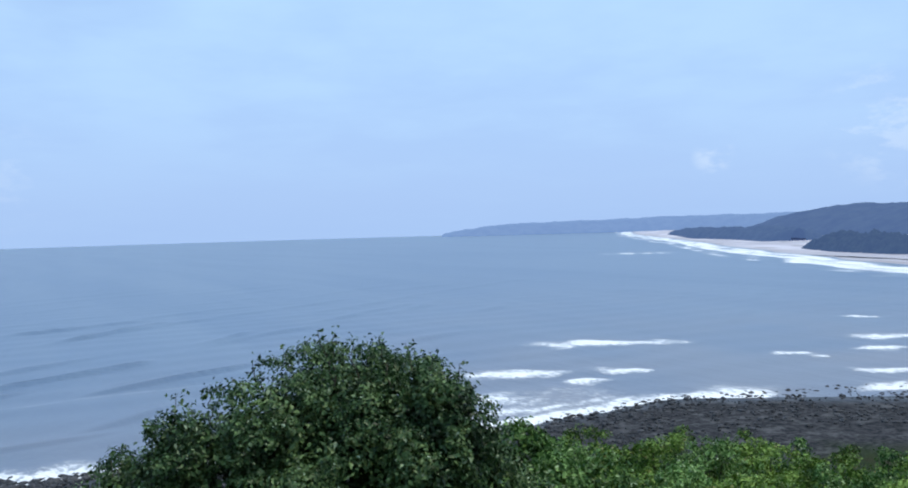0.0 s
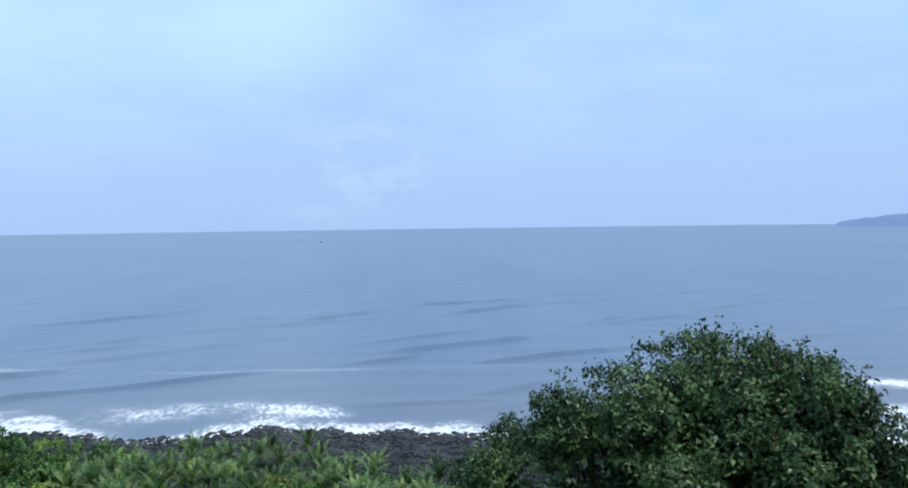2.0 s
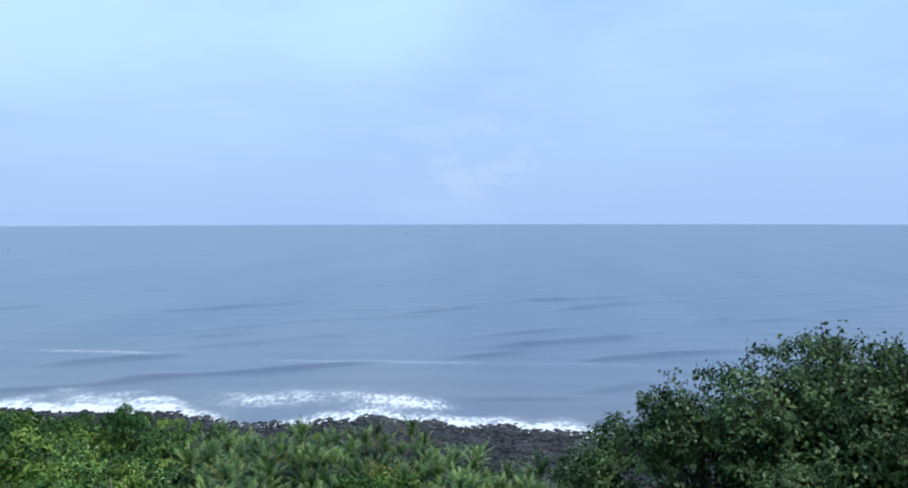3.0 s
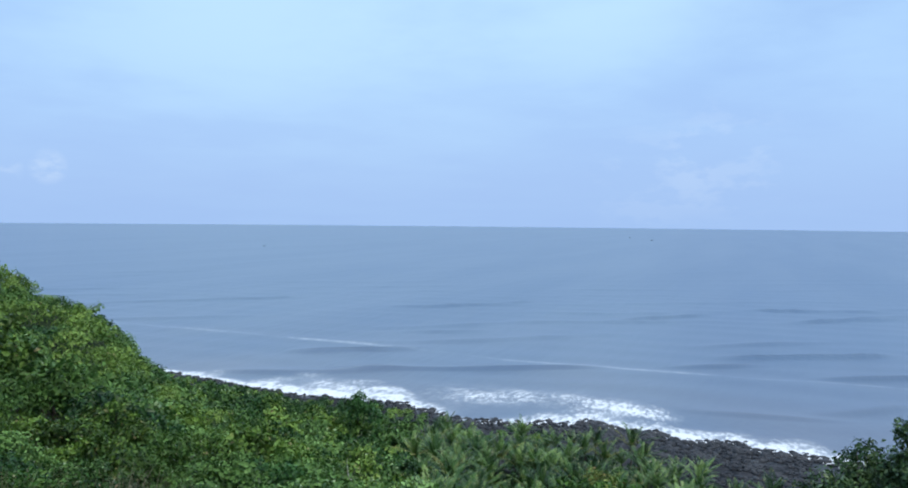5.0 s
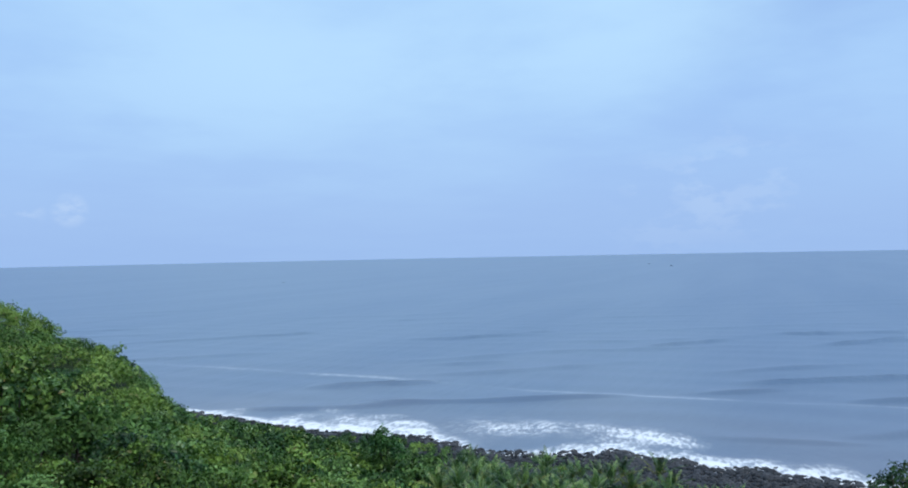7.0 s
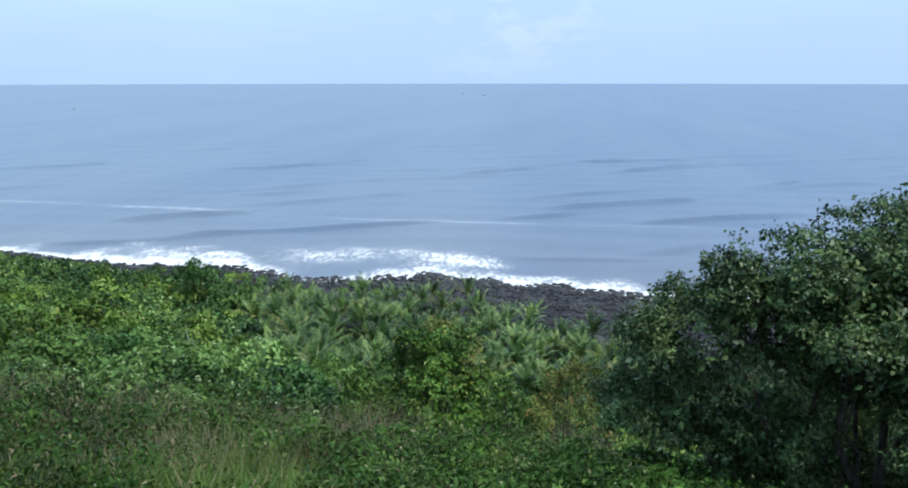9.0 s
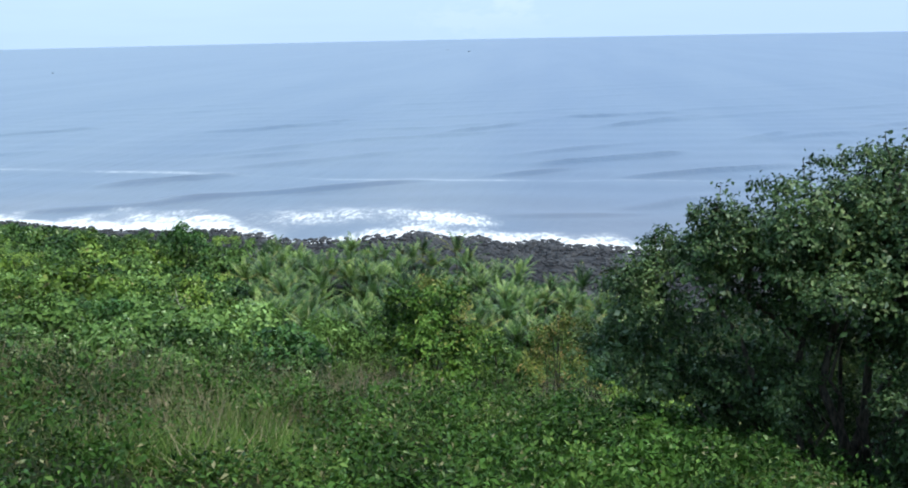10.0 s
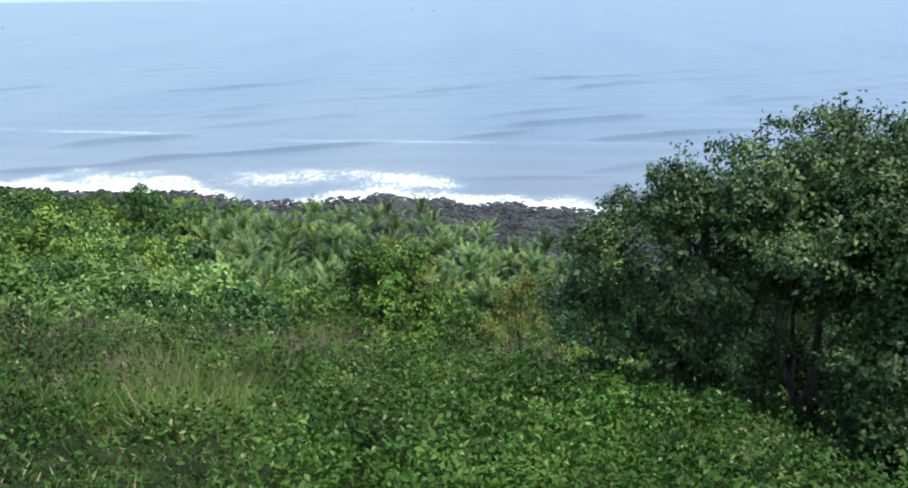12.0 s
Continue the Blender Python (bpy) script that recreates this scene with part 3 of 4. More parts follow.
def polar_line(pairs):
    return [(-r * math.sin(radians(a)), r * math.cos(radians(a))) for a, r in pairs]


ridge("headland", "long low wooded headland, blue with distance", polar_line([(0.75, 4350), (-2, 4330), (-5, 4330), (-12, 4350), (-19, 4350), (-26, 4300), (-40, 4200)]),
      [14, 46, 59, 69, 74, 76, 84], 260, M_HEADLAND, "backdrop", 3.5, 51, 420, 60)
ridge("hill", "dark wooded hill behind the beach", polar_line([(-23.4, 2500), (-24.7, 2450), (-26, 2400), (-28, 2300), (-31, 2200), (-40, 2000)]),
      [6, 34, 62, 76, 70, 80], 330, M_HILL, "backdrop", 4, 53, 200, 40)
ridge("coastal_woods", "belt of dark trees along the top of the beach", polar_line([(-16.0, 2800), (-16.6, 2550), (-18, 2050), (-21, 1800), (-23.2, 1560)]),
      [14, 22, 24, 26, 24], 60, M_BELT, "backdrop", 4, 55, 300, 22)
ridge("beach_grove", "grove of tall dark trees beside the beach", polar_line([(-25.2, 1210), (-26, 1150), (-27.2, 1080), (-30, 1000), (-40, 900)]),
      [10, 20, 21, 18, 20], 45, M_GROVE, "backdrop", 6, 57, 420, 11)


# ---- plants ----
def crown_geo(r, lumps, sprigs, per, length, width, up=0.35, inner=0.15, lay=0.7, loose=0.55, wob=0.28):
    """Leaves in sprigs over a crown made of rounded lumps (x, y, z, rx, ry, rz)."""
    lumps = np.array(lumps, float)
    area = lumps[:, 3] * lumps[:, 4] + lumps[:, 4] * lumps[:, 5]
    pick = r.choice(len(lumps), sprigs, p=area / area.sum())
    d = unit(r.normal(0, 1, (sprigs, 3)))
    d[:, 2] = np.where(d[:, 2] < -0.2, -d[:, 2], d[:, 2])
    depth = np.where(r.random(sprigs) < inner, r.uniform(0.4, 0.85, sprigs), r.uniform(0.85, 1.08, sprigs))
    c = lumps[pick, :3] + d * lumps[pick, 3:6] * depth[:, None]
    out = np.repeat(d, per, 0)
    base = np.repeat(c, per, 0) + r.normal(0, length * loose, (sprigs * per, 3))
    n = len(base)
    along = r.normal(0, 1, (n, 3))
    along = unit(along - out * ((along * out).sum(1, keepdims=True) * lay) + out * (0.9 - lay))
    nor = unit(out + [0, 0, up] + r.normal(0, wob, (n, 3)))
    size = r.uniform(0.55, 1.35, n)
    if lumps.shape[1] > 6:  # a scale for the leaves of each lump
        size = size * np.repeat(lumps[pick, 6], per)
    return leaf_geo(base, along, nor, length * size, width * size)


def clumps(r, lumps, each, small, out=0.92):
    """Smaller clumps of foliage over the faces of the large lumps."""
    made = []
    for x, y, z, rx, ry, rz in lumps:
        for _ in range(each):
            d = r.normal(0, 1, 3)
            d[2] = abs(d[2]) if d[2] < -0.4 else d[2]
            d /= np.linalg.norm(d)
            k = r.uniform(0.7, 1.3) * small
            q = out * r.uniform(0.8, 1.05)
            made.append((x + d[0] * (rx * q - k * 0.5), y + d[1] * (ry * q - k * 0.5), z + d[2] * (rz * q - k * 0.5), k, k, k * 0.75))
    return made


def dome_lumps(r, radius, height, n):
    """One low core and many clumps over a dome."""
    out = [(0, 0, height * 0.36, radius * 0.6, radius * 0.6, height * 0.42)]
    for i in range(n):
        a, q = i * 2.4 + r.uniform(-0.5, 0.5), radius * math.sqrt((i + 0.5) / n) * r.uniform(0.8, 1.0) * 0.85
        h = height * (0.86 * math.sqrt(max(0.0, 1 - (q / radius) ** 2)) * r.uniform(0.78, 1.05)) + 0.05
        s = radius * r.uniform(0.2, 0.36)
        out.append((q * np.cos(a), q * np.sin(a), h - s * 0.5, s, s, s * r.uniform(0.65, 0.9)))
    return out


def stem_meshes(r, lumps, radius):
    base_r = 0.025 * radius
    made = []
    for x, y, z, *_ in lumps[:5]:
        p = bend((x * 0.12, y * 0.12, -0.2 * radius), (x * 0.9, y * 0.9, z), 0.06 * radius, 5, r)
        made.append(("stem", mesh_of("stem", *tube_geo(p, np.linspace(base_r, base_r * 0.35, 5), 5), M_BARK)))
    return made


def make_shrub(seed, radius, height, sprigs, per, length, width, mat, n=16, up=0.2):
    r = np.random.default_rng(seed)
    lumps = dome_lumps(r, radius, height, n)
    tufts = clumps(r, lumps[1:], 5, radius * 0.125, 1.0)
    crown = mesh_of("crown", *join([crown_geo(r, tufts, int(sprigs * 0.8), per, length, width, up, 0.05), crown_geo(r, lumps, int(sprigs * 0.25), per, length, width, up, 0.3)]), mat)
    return stem_meshes(r, lumps, radius), crown


def plant(name, parts, m, label, category, group):
    """Stands a plant made of (part name, mesh) pairs at the pose m."""
    ob = new(name)
    ob.empty_display_size = 0.3
    ob.matrix_basis = m
    for key, me in parts:
        part(key, me, ob)
    return tagged(ob, label, category, group)


def stand(az, r, size=1.0, turn=None, lean=4.0, sink=0.1):
    x, y, z = at(az, r)
    turn = rng.uniform(0, 360) if turn is None else turn
    return pose(x, y, z - sink, rng.uniform(-lean, lean), rng.uniform(-lean, lean), turn) @ Matrix.Diagonal((size, size, size * rng.uniform(0.9, 1.1), 1))


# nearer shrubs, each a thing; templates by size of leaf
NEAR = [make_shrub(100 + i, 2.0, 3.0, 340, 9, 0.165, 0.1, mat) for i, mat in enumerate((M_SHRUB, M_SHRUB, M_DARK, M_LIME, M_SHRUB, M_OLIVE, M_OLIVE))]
# olive and lime mixed in partly as plant colour, partly to look lit
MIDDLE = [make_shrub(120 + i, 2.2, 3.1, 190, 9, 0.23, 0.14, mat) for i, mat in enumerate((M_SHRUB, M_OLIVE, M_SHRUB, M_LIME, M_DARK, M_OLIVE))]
SHRUB_LABELS = {
    M_SHRUB: "dense mid-green leafy shrub on the slope", M_OLIVE: "olive-green shrub with yellowing leaves on the slope",
    M_LIME: "light yellow-green feathery shrub on the slope", M_DARK: "dark green rounded shrub on the slope",
}


def spots(az0, az1, r0, r1, gap, r):
    """Jittered places in a sector, about gap metres apart."""
    out = []
    q = r0
    while q < r1:
        step = math.degrees(gap / q)
        for a in np.arange(az0, az1, step):
            out.append((a + r.uniform(-0.4, 0.4) * step, q + r.uniform(-0.45, 0.45) * gap))
        q += gap
    return out


def clear_of(az, q):
    """Where no shrub stands: the weedy slope, the big tree, the palm grove and the special bushes."""
    if -9 < az < 27 and q < 31 or az < -8 and q < 44:
        return False
    if 20 < az < 52 and 66 < q < np.interp(az, (42, 46, 52), (150, 132, 118)):
        return False
    if 26 < az < 48 and q < 42:
        return False
    return True


r_ = np.random.default_rng(31)
for az, q in spots(-38, 94, 18, 31, 2.7, r_):
    if clear_of(az, q):
        stems, crown = NEAR[r_.integers(0, 5) if az < 66 else r_.integers(3, 7)]
        mat = crown.materials[0]
        plant("shrub", stems + [("crown", crown)], stand(az, q, r_.uniform(0.7, 1.05) * np.interp(az, (62, 72), (1.0, 0.75))), SHRUB_LABELS[mat], "shrub", "shrubs on the hillside")
for az, q in spots(50, 80, 14.8, 18, 1.7, r_):
    stems, crown = NEAR[r_.integers(0, 5)]
    plant("shrub", stems + [("crown", crown)], stand(az, q, r_.uniform(0.38, 0.6)), SHRUB_LABELS[crown.materials[0]], "shrub", "shrubs on the hillside")
for az, q in spots(-38, 94, 31, 47, 3.4, r_):
    if clear_of(az, q):
        stems, crown = MIDDLE[r_.integers(len(MIDDLE))]
        mat = crown.materials[0]
        plant("shrub", stems + [("crown", crown)], stand(az, q, r_.uniform(0.75, 1.2)), SHRUB_LABELS[mat], "shrub", "shrubs on the hillside")


def scatter(name, label, places, templates, mat, sizes, r, low=9.0):
    """Scrub too far off to count, as one object."""
    vs, fs, at_ = [], [], 0
    for az, q in places:
        v, f = templates[r.integers(len(templates))]
        x, y, z = at(az, q)
        if z < min(low, np.interp(az, (5, 25, 36, 43, 50, 60), (5.0, 3.5, 2.5, 0.35, 0.22, 0.2))) or q > shore_r(np.array([az]))[0] - np.interp(az, (43, 48, 51, 55, 58, 64, 70), (0, 0, 7, 8, 6, 11, 12)):
            continue
        k = r.uniform(*sizes) * np.interp(z, (0.3, 3.0), (0.7, 1.0)) * np.interp(shore_r(np.array([az]))[0] - q, (8, 40), (0.6, 1.0))
        a = r.uniform(0, 2 * np.pi)
        c, s = math.cos(a) * k, math.sin(a) * k
        vs.append(np.stack([v[:, 0] * c - v[:, 1] * s + x, v[:, 0] * s + v[:, 1] * c + y, v[:, 2] * k * r.uniform(0.85, 1.15) + z - 0.4 * k], -1))
        fs.append(f + at_)
        at_ += len(v)
    me = mesh_of(name, np.concatenate(vs), np.concatenate(fs), mat)
    return tagged(new(name, me), label, "scrub", kind="stuff")


def far_templates(seed, radius, height, sprigs, length, width, count=5, knobs=9):
    """Crowns of leaves over rounded heads, with fewer, larger leaves inside."""
    out = []
    for i in range(count):
        r = np.random.default_rng(seed + i)
        lumps = dome_lumps(r, radius, height, knobs)
        inside = [(x, y, z - rz * 0.2, rx * 0.75, ry * 0.75, rz * 0.75) for x, y, z, rx, ry, rz in lumps]
        out.append(join([crown_geo(r, lumps, sprigs, 5, length, width, 0.35, 0.05, 0.85, 0.4), crown_geo(r, inside, sprigs // 6, 5, length * 1.35, width * 1.45, 0.35, 0.2, 0.85, 0.4)]))
    return out


def far_places(az0, az1, r0, r1, gap, share, r):
    return [p for p in spots(az0, az1, r0, r1, gap, r) if r.random() < share and clear_of(*p)]


mid_t = far_templates(200, 2.4, 3.3, 110, 0.28, 0.18, 5, 7)
spur_t = far_templates(240, 2.6, 3.5, 165, 0.21, 0.135, 6, 9)
far_t = far_templates(220, 2.8, 3.4, 60, 0.45, 0.3, 5, 5)
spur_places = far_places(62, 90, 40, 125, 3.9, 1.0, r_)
# mostly olive and lime: the spur's yellower plants, plus sunlight put into leaf colour
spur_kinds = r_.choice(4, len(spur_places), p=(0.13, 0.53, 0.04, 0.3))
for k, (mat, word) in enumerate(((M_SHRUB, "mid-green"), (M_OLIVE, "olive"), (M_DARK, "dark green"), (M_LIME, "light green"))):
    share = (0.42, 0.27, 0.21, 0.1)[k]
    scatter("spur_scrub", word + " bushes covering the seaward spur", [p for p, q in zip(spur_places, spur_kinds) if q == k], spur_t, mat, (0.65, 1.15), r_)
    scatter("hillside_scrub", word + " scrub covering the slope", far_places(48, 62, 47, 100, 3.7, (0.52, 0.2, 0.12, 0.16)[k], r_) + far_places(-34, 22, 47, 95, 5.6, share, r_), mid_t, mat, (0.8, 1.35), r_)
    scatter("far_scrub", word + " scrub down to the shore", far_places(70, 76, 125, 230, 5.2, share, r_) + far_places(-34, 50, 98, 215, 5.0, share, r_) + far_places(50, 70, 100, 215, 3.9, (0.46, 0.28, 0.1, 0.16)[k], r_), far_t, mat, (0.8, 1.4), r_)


# ---- the palm grove ----
def make_palm(seed, old=False):
    r = np.random.default_rng(seed)
    high = 3.3 + r.uniform(-0.6, 0.8)
    trunk = bend((0, 0, -0.3), (r.normal(0, 0.4), r.normal(0, 0.4), high), 0.12, 6, r)
    tv = tube_geo(trunk, np.linspace(0.2, 0.11, 6), 7)
    top = trunk[-1]
    fronds = []
    for i in range(14):
        a = i * 2.4 + r.normal(0, 0.2)
        rise = np.interp(i, (0, 13), (1.5, 0.72)) + r.normal(0, 0.1)
        long = r.uniform(3.3, 4.8)
        s = np.linspace(0, 1, 18)
        reach, z = long * (s * math.cos(rise) + 0.16 * s ** 2), long * (s * math.sin(rise) - (0.08 + 0.18 * math.sin(rise)) * s ** 2.6)
        spine = top + np.stack([reach * math.cos(a), reach * math.sin(a), z], -1)
        d = unit(np.gradient(spine, axis=0))
        side = unit(np.cross(d, [0, 0, 1.0]))
        nor = np.cross(side, d)
        b = np.concatenate([spine[2:], spine[2:]])
        al = np.concatenate([side[2:] * 0.75 + d[2:] * 0.8, -side[2:] * 0.75 + d[2:] * 0.8]) - [0, 0, 0.3]
        ln = np.tile(np.sin(np.pi * np.clip(s[2:] * 0.85 + 0.12, 0, 1)) * 0.5 + 0.12, 2)
        geo = leaf_geo(b, al, np.concatenate([nor[2:], nor[2:]]), ln * 1.0, 0.13, 0.05, 0.1)
        fronds.append(join([geo, tube_geo(spine[[0, 4, 8, 13, 17]], np.linspace(0.05, 0.012, 5), 3)]))
    trunk_me = mesh_of("trunk", *tv, M_BARK)
    return trunk_me, [mesh_of("frond", *g, M_PALM_OLD if old and i > 9 else M_PALM) for i, g in enumerate(fronds)]


PALMS = [make_palm(300), make_palm(301), make_palm(302, True), make_palm(303)]
for az, q in spots(23, 52, 80, 140, 3.6, r_):
    if q > np.interp(az, (25, 29, 32.5, 35.5, 37.6, 42, 46, 52), (109, 114, 120, 127, 132, 136, 135, 127)):
        continue
    kind = int(r_.choice(4, p=(0.28, 0.26, 0.22, 0.24)))
    trunk, fronds = PALMS[kind]
    plant("palm_tree", [("trunk", trunk)] + [("frond", f) for f in fronds], stand(az, q, r_.uniform(0.68, 1.08), None, 8), ("green coconut palm with drooping fronds in the grove", "green coconut palm with drooping fronds in the grove",
          "coconut palm with yellowed lower fronds in the grove", "green coconut palm with drooping fronds in the grove")[kind], "palm tree", "palms in the grove")


scatter("grove_undergrowth", "dark green undergrowth beneath the palms", [p for p in spots(22, 54, 70, 146, 3.9, r_) if p[1] < np.interp(p[0], (24, 29, 34, 42), (112, 118, 130, 143))], far_t, M_DARK, (0.55, 0.95), r_, 1.2)


# ---- bushes with a look of their own ----
def bush(name, label, az, r, top_el, radius, mat, seed, sprigs=900, length=0.14, width=0.08, n=22, up=0.2):
    x, y, z = at(az, r)
    high = (EYE + r * math.tan(radians(top_el)) - z) / 0.93
    stems, crown = make_shrub(seed, radius, high, int(sprigs * 0.54), 8, length, width, mat, n, up)
    return plant(name, stems + [("crown", crown)], pose(x, y, z, 0, 0, seed * 37 % 360), label, "bush", "")


bush("bush", "round green leafy bush with shaded base on the slope", 39.5, 25, -17.2, 2.4, M_BUSH, 401, 3000, 0.15, 0.09, 26)
bush("bush", "bush with yellow and rust-coloured leaves above the palms", 38.6, 31, -15.9, 1.8, M_RUST, 402, 900, 0.15, 0.08)
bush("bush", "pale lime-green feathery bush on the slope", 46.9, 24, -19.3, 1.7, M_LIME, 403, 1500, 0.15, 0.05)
bush("bush", "sparse yellowish bush beside the big tree", 29.6, 27, -18.6, 1.7, M_RUST, 404, 700, 0.17, 0.05)
bush("bush", "mid-green bush behind the weedy slope", 34.0, 27, -21.0, 1.6, M_SHRUB, 405, 600)
bush("bush", "mid-green bush behind the weedy slope", 43.0, 32, -20.0, 1.8, M_SHRUB, 406, 600)
bush("bush", "mid-green bush behind the weedy slope", 30.0, 33, -20.5, 1.9, M_SHRUB, 407, 600)
bush("bush", "mid-green bush behind the weedy slope", 35.5, 36, -20.0, 2.0, M_OLIVE, 408, 600)
bush("bush", "dark rounded bush near the shore", 56.2, 140, -12.1, 4.2, M_DARK, 409, 420, 0.5, 0.32)


for i, az in enumerate(np.arange(-9.5, -37, -3.3)):
    for row, (r, el) in enumerate(((39, -13.5), (33, -14.1), (28, -16.2))):
        bush("bush", ("olive-green rounded bush above the rocky shore", "mid-green leafy bush above the rocky shore", "olive-green rounded bush above the rocky shore")[(i + row) % 3], az + r_.uniform(-0.9, 0.9) + 1.6 * (row % 2), r + r_.uniform(-1.5, 1.5),
             el + r_.uniform(-0.5, 0.5), r_.uniform(1.7, 2.4), (M_OLIVE, M_SHRUB, M_OLIVE)[(i + row) % 3], 430 + 3 * i + row, 1150, 0.135, 0.082, 18)
bush("bush", "loose leafy green bush beside the big tree", -4.6, 13.5, -13.4, 1.5, M_SHRUB, 450, 2700, 0.1, 0.055, 26)
bush("bush", "loose leafy green bush beside the big tree", -8.2, 15.5, -15.3, 1.6, M_SHRUB, 451, 2200, 0.1, 0.055, 26)


# ---- the big tree ----
def big_tree():
    r = np.random.default_rng(77)
    D = 11.0
    bx, by, bz = at(9.5, D + 0.4)
    root = new("tree")
    root.matrix_basis = pose(bx, by, bz)

    def spot(az, el, q):
        return np.array([-q * math.sin(radians(az)) - bx, q * math.cos(radians(az)) - by, EYE + q * math.tan(radians(el)) - bz])
    lumps = []
    for az, el, q, s, sz in ((9, -11.3, 11.2, 0.95, 0.8), (5, -12, 11.3, 0.95, 0.85), (13, -13, 11.1, 0.95, 0.85), (1.8, -14, 11.2, 0.85, 0.8), (17, -15, 11.0, 0.9, 0.8),
                             (20.2, -17.2, 11.0, 0.85, 0.75), (23.5, -19.8, 10.9, 0.75, 0.65), (-1, -16.5, 11.3, 0.75, 0.8), (10, -17, 10.6, 1.1, 1.0), (16, -19.5, 10.5, 1.0, 0.9),
                             (4, -18.5, 10.6, 1.0, 0.9), (21.5, -22, 10.7, 0.9, 0.7), (25.5, -22.5, 11.0, 0.7, 0.5), (15, -23.5, 10.2, 0.8, 0.6), (2.5, -22.5, 10.2, 0.8, 0.8), (-1.5, -21, 10.9, 0.9, 0.9),
                             (9, -12, 12.6, 1.3, 1.0), (15, -16, 12.6, 1.3, 1.0), (3, -16, 12.6, 1.2, 1.0), (-3.2, -19, 11.6, 0.8, 0.8), (4, -27, 9.6, 0.7, 0.6), (18.5, -24.5, 10.4, 0.7, 0.5),
                             (7, -14, 11.7, 1.3, 1.1), (2, -16.5, 11.6, 1.1, 1.1), (12.5, -16, 11.6, 1.3, 1.1), (21.5, -16.3, 11.0, 0.75, 0.62), (24.2, -18.0, 11.0, 0.6, 0.5), (18.3, -13.9, 11.0, 0.7, 0.6), (6.5, -12.6, 11.4, 0.9, 0.75), (8.5, -13.5, 11.6, 1.0, 0.9), (1, -11.9, 11.2, 0.75, 0.65), (-0.4, -13.4, 11.2, 0.6, 0.55), (3.6, -10.7, 11.2, 0.8, 0.62), (-2.0, -16.2, 11.3, 0.55, 0.6), (11, -24, 12.2, 1.0, 0.8), (5.5, -24.5, 12.2, 1.0, 0.8), (10, -26, 11.7, 0.9, 0.7), (14, -25.3, 11.4, 0.8, 0.6), (6, -26.5, 11.3, 0.8, 0.6), (18, -23.8, 11.2, 0.8, 0.6), (8, -21, 12.9, 1.3, 1.2), (13, -21.5, 12.6, 1.2, 1.0), (3, -22, 12.6, 1.2, 1.2), (8, -25.5, 12.4, 1.0, 0.8), (18, -20.5, 12.2, 1.0, 0.8), (-2, -23, 12.0, 1.0, 1.0),
                             (4.5, -23.5, 10.0, 0.8, 0.7), (5.5, -28.5, 9.7, 0.5, 0.5), (1, -26, 10.0, 0.8, 0.7), (12.5, -20.5, 10.3, 0.8, 0.7), (13.5, -25, 10.2, 0.6, 0.5), (22, -24.2, 10.6, 0.6, 0.4),
                             (8, -27.2, 10.5, 0.7, 0.55), (11.5, -26.4, 10.3, 0.7, 0.5), (5, -28.8, 9.9, 0.65, 0.5), (15, -26, 10.3, 0.6, 0.45), (8.5, -28.6, 10.0, 0.55, 0.45), (1.5, -28.5, 9.8, 0.65, 0.5), (17.5, -25.6, 10.6, 0.5, 0.4), (10.5, -23.5, 11.4, 0.9, 0.8), (13.5, -23.8, 11.4, 0.9, 0.7), (7, -24, 11.3, 0.9, 0.8),
                             (7, -14.6, 10.9, 0.9, 0.8), (4, -14.4, 11.0, 0.9, 0.8), (10.5, -14.3, 10.9, 0.9, 0.8), (0.5, -15.5, 11.0, 0.8, 0.75), (13.5, -15.5, 10.9, 0.8, 0.75), (5.5, -21, 10.5, 0.8, 0.75), (9, -21.5, 10.5, 0.8, 0.75),
                             (9.5, -25.3, 10.2, 0.75, 0.6), (12.5, -23.2, 10.3, 0.7, 0.6), (6.5, -26, 10.1, 0.7, 0.6),
                             (3, -30.5, 9.6, 0.6, 0.45), (0.5, -31, 9.5, 0.7, 0.5), (-2.5, -29, 9.7, 0.8, 0.7), (-1, -26.5, 10.0, 0.8, 0.7), (10, -23.5, 12.7, 1.1, 1.0), (7.5, -26.5, 12.5, 0.9, 0.7), (7.2, -19.6, 10.8, 0.5, 0.45), (11.5, -19.7, 10.8, 0.5, 0.4), (10.8, -28, 10.5, 0.45, 0.35), (6.2, -15.3, 10.7, 0.8, 0.7), (6.8, -18, 10.6, 0.8, 0.7), (4.5, -15, 10.3, 0.8, 0.7), (2, -17, 10.3, 0.8, 0.7), (5, -18.5, 10.2, 0.8, 0.7), (0, -18.5, 10.4, 0.8, 0.7), (3, -20.5, 10.2, 0.8, 0.7)):
        if 5.6 < az < 13.2 and -27.8 < el < -19.8 and q < 11.9:  # the dark hollow under the crown
            continue
        back = 1 + (0.1 if 6 < az < 24 else 0.05) * min(max((-el - 17) / 7, 0.0), 1.0) + r.uniform(-0.045, 0.045)
        q, s, sz = q * back, s * back, sz * back
        p = spot(az, el, q)
        lumps.append((*p, s, s, sz))
    lumps = [(x, y, z - 0.1, s - 0.12, s - 0.12, sz - 0.1) for x, y, z, s, _, sz in lumps]
    core = [(x, y, z, s * 0.74, s2 * 0.74, sz * 0.74) for x, y, z, s, s2, sz in lumps]
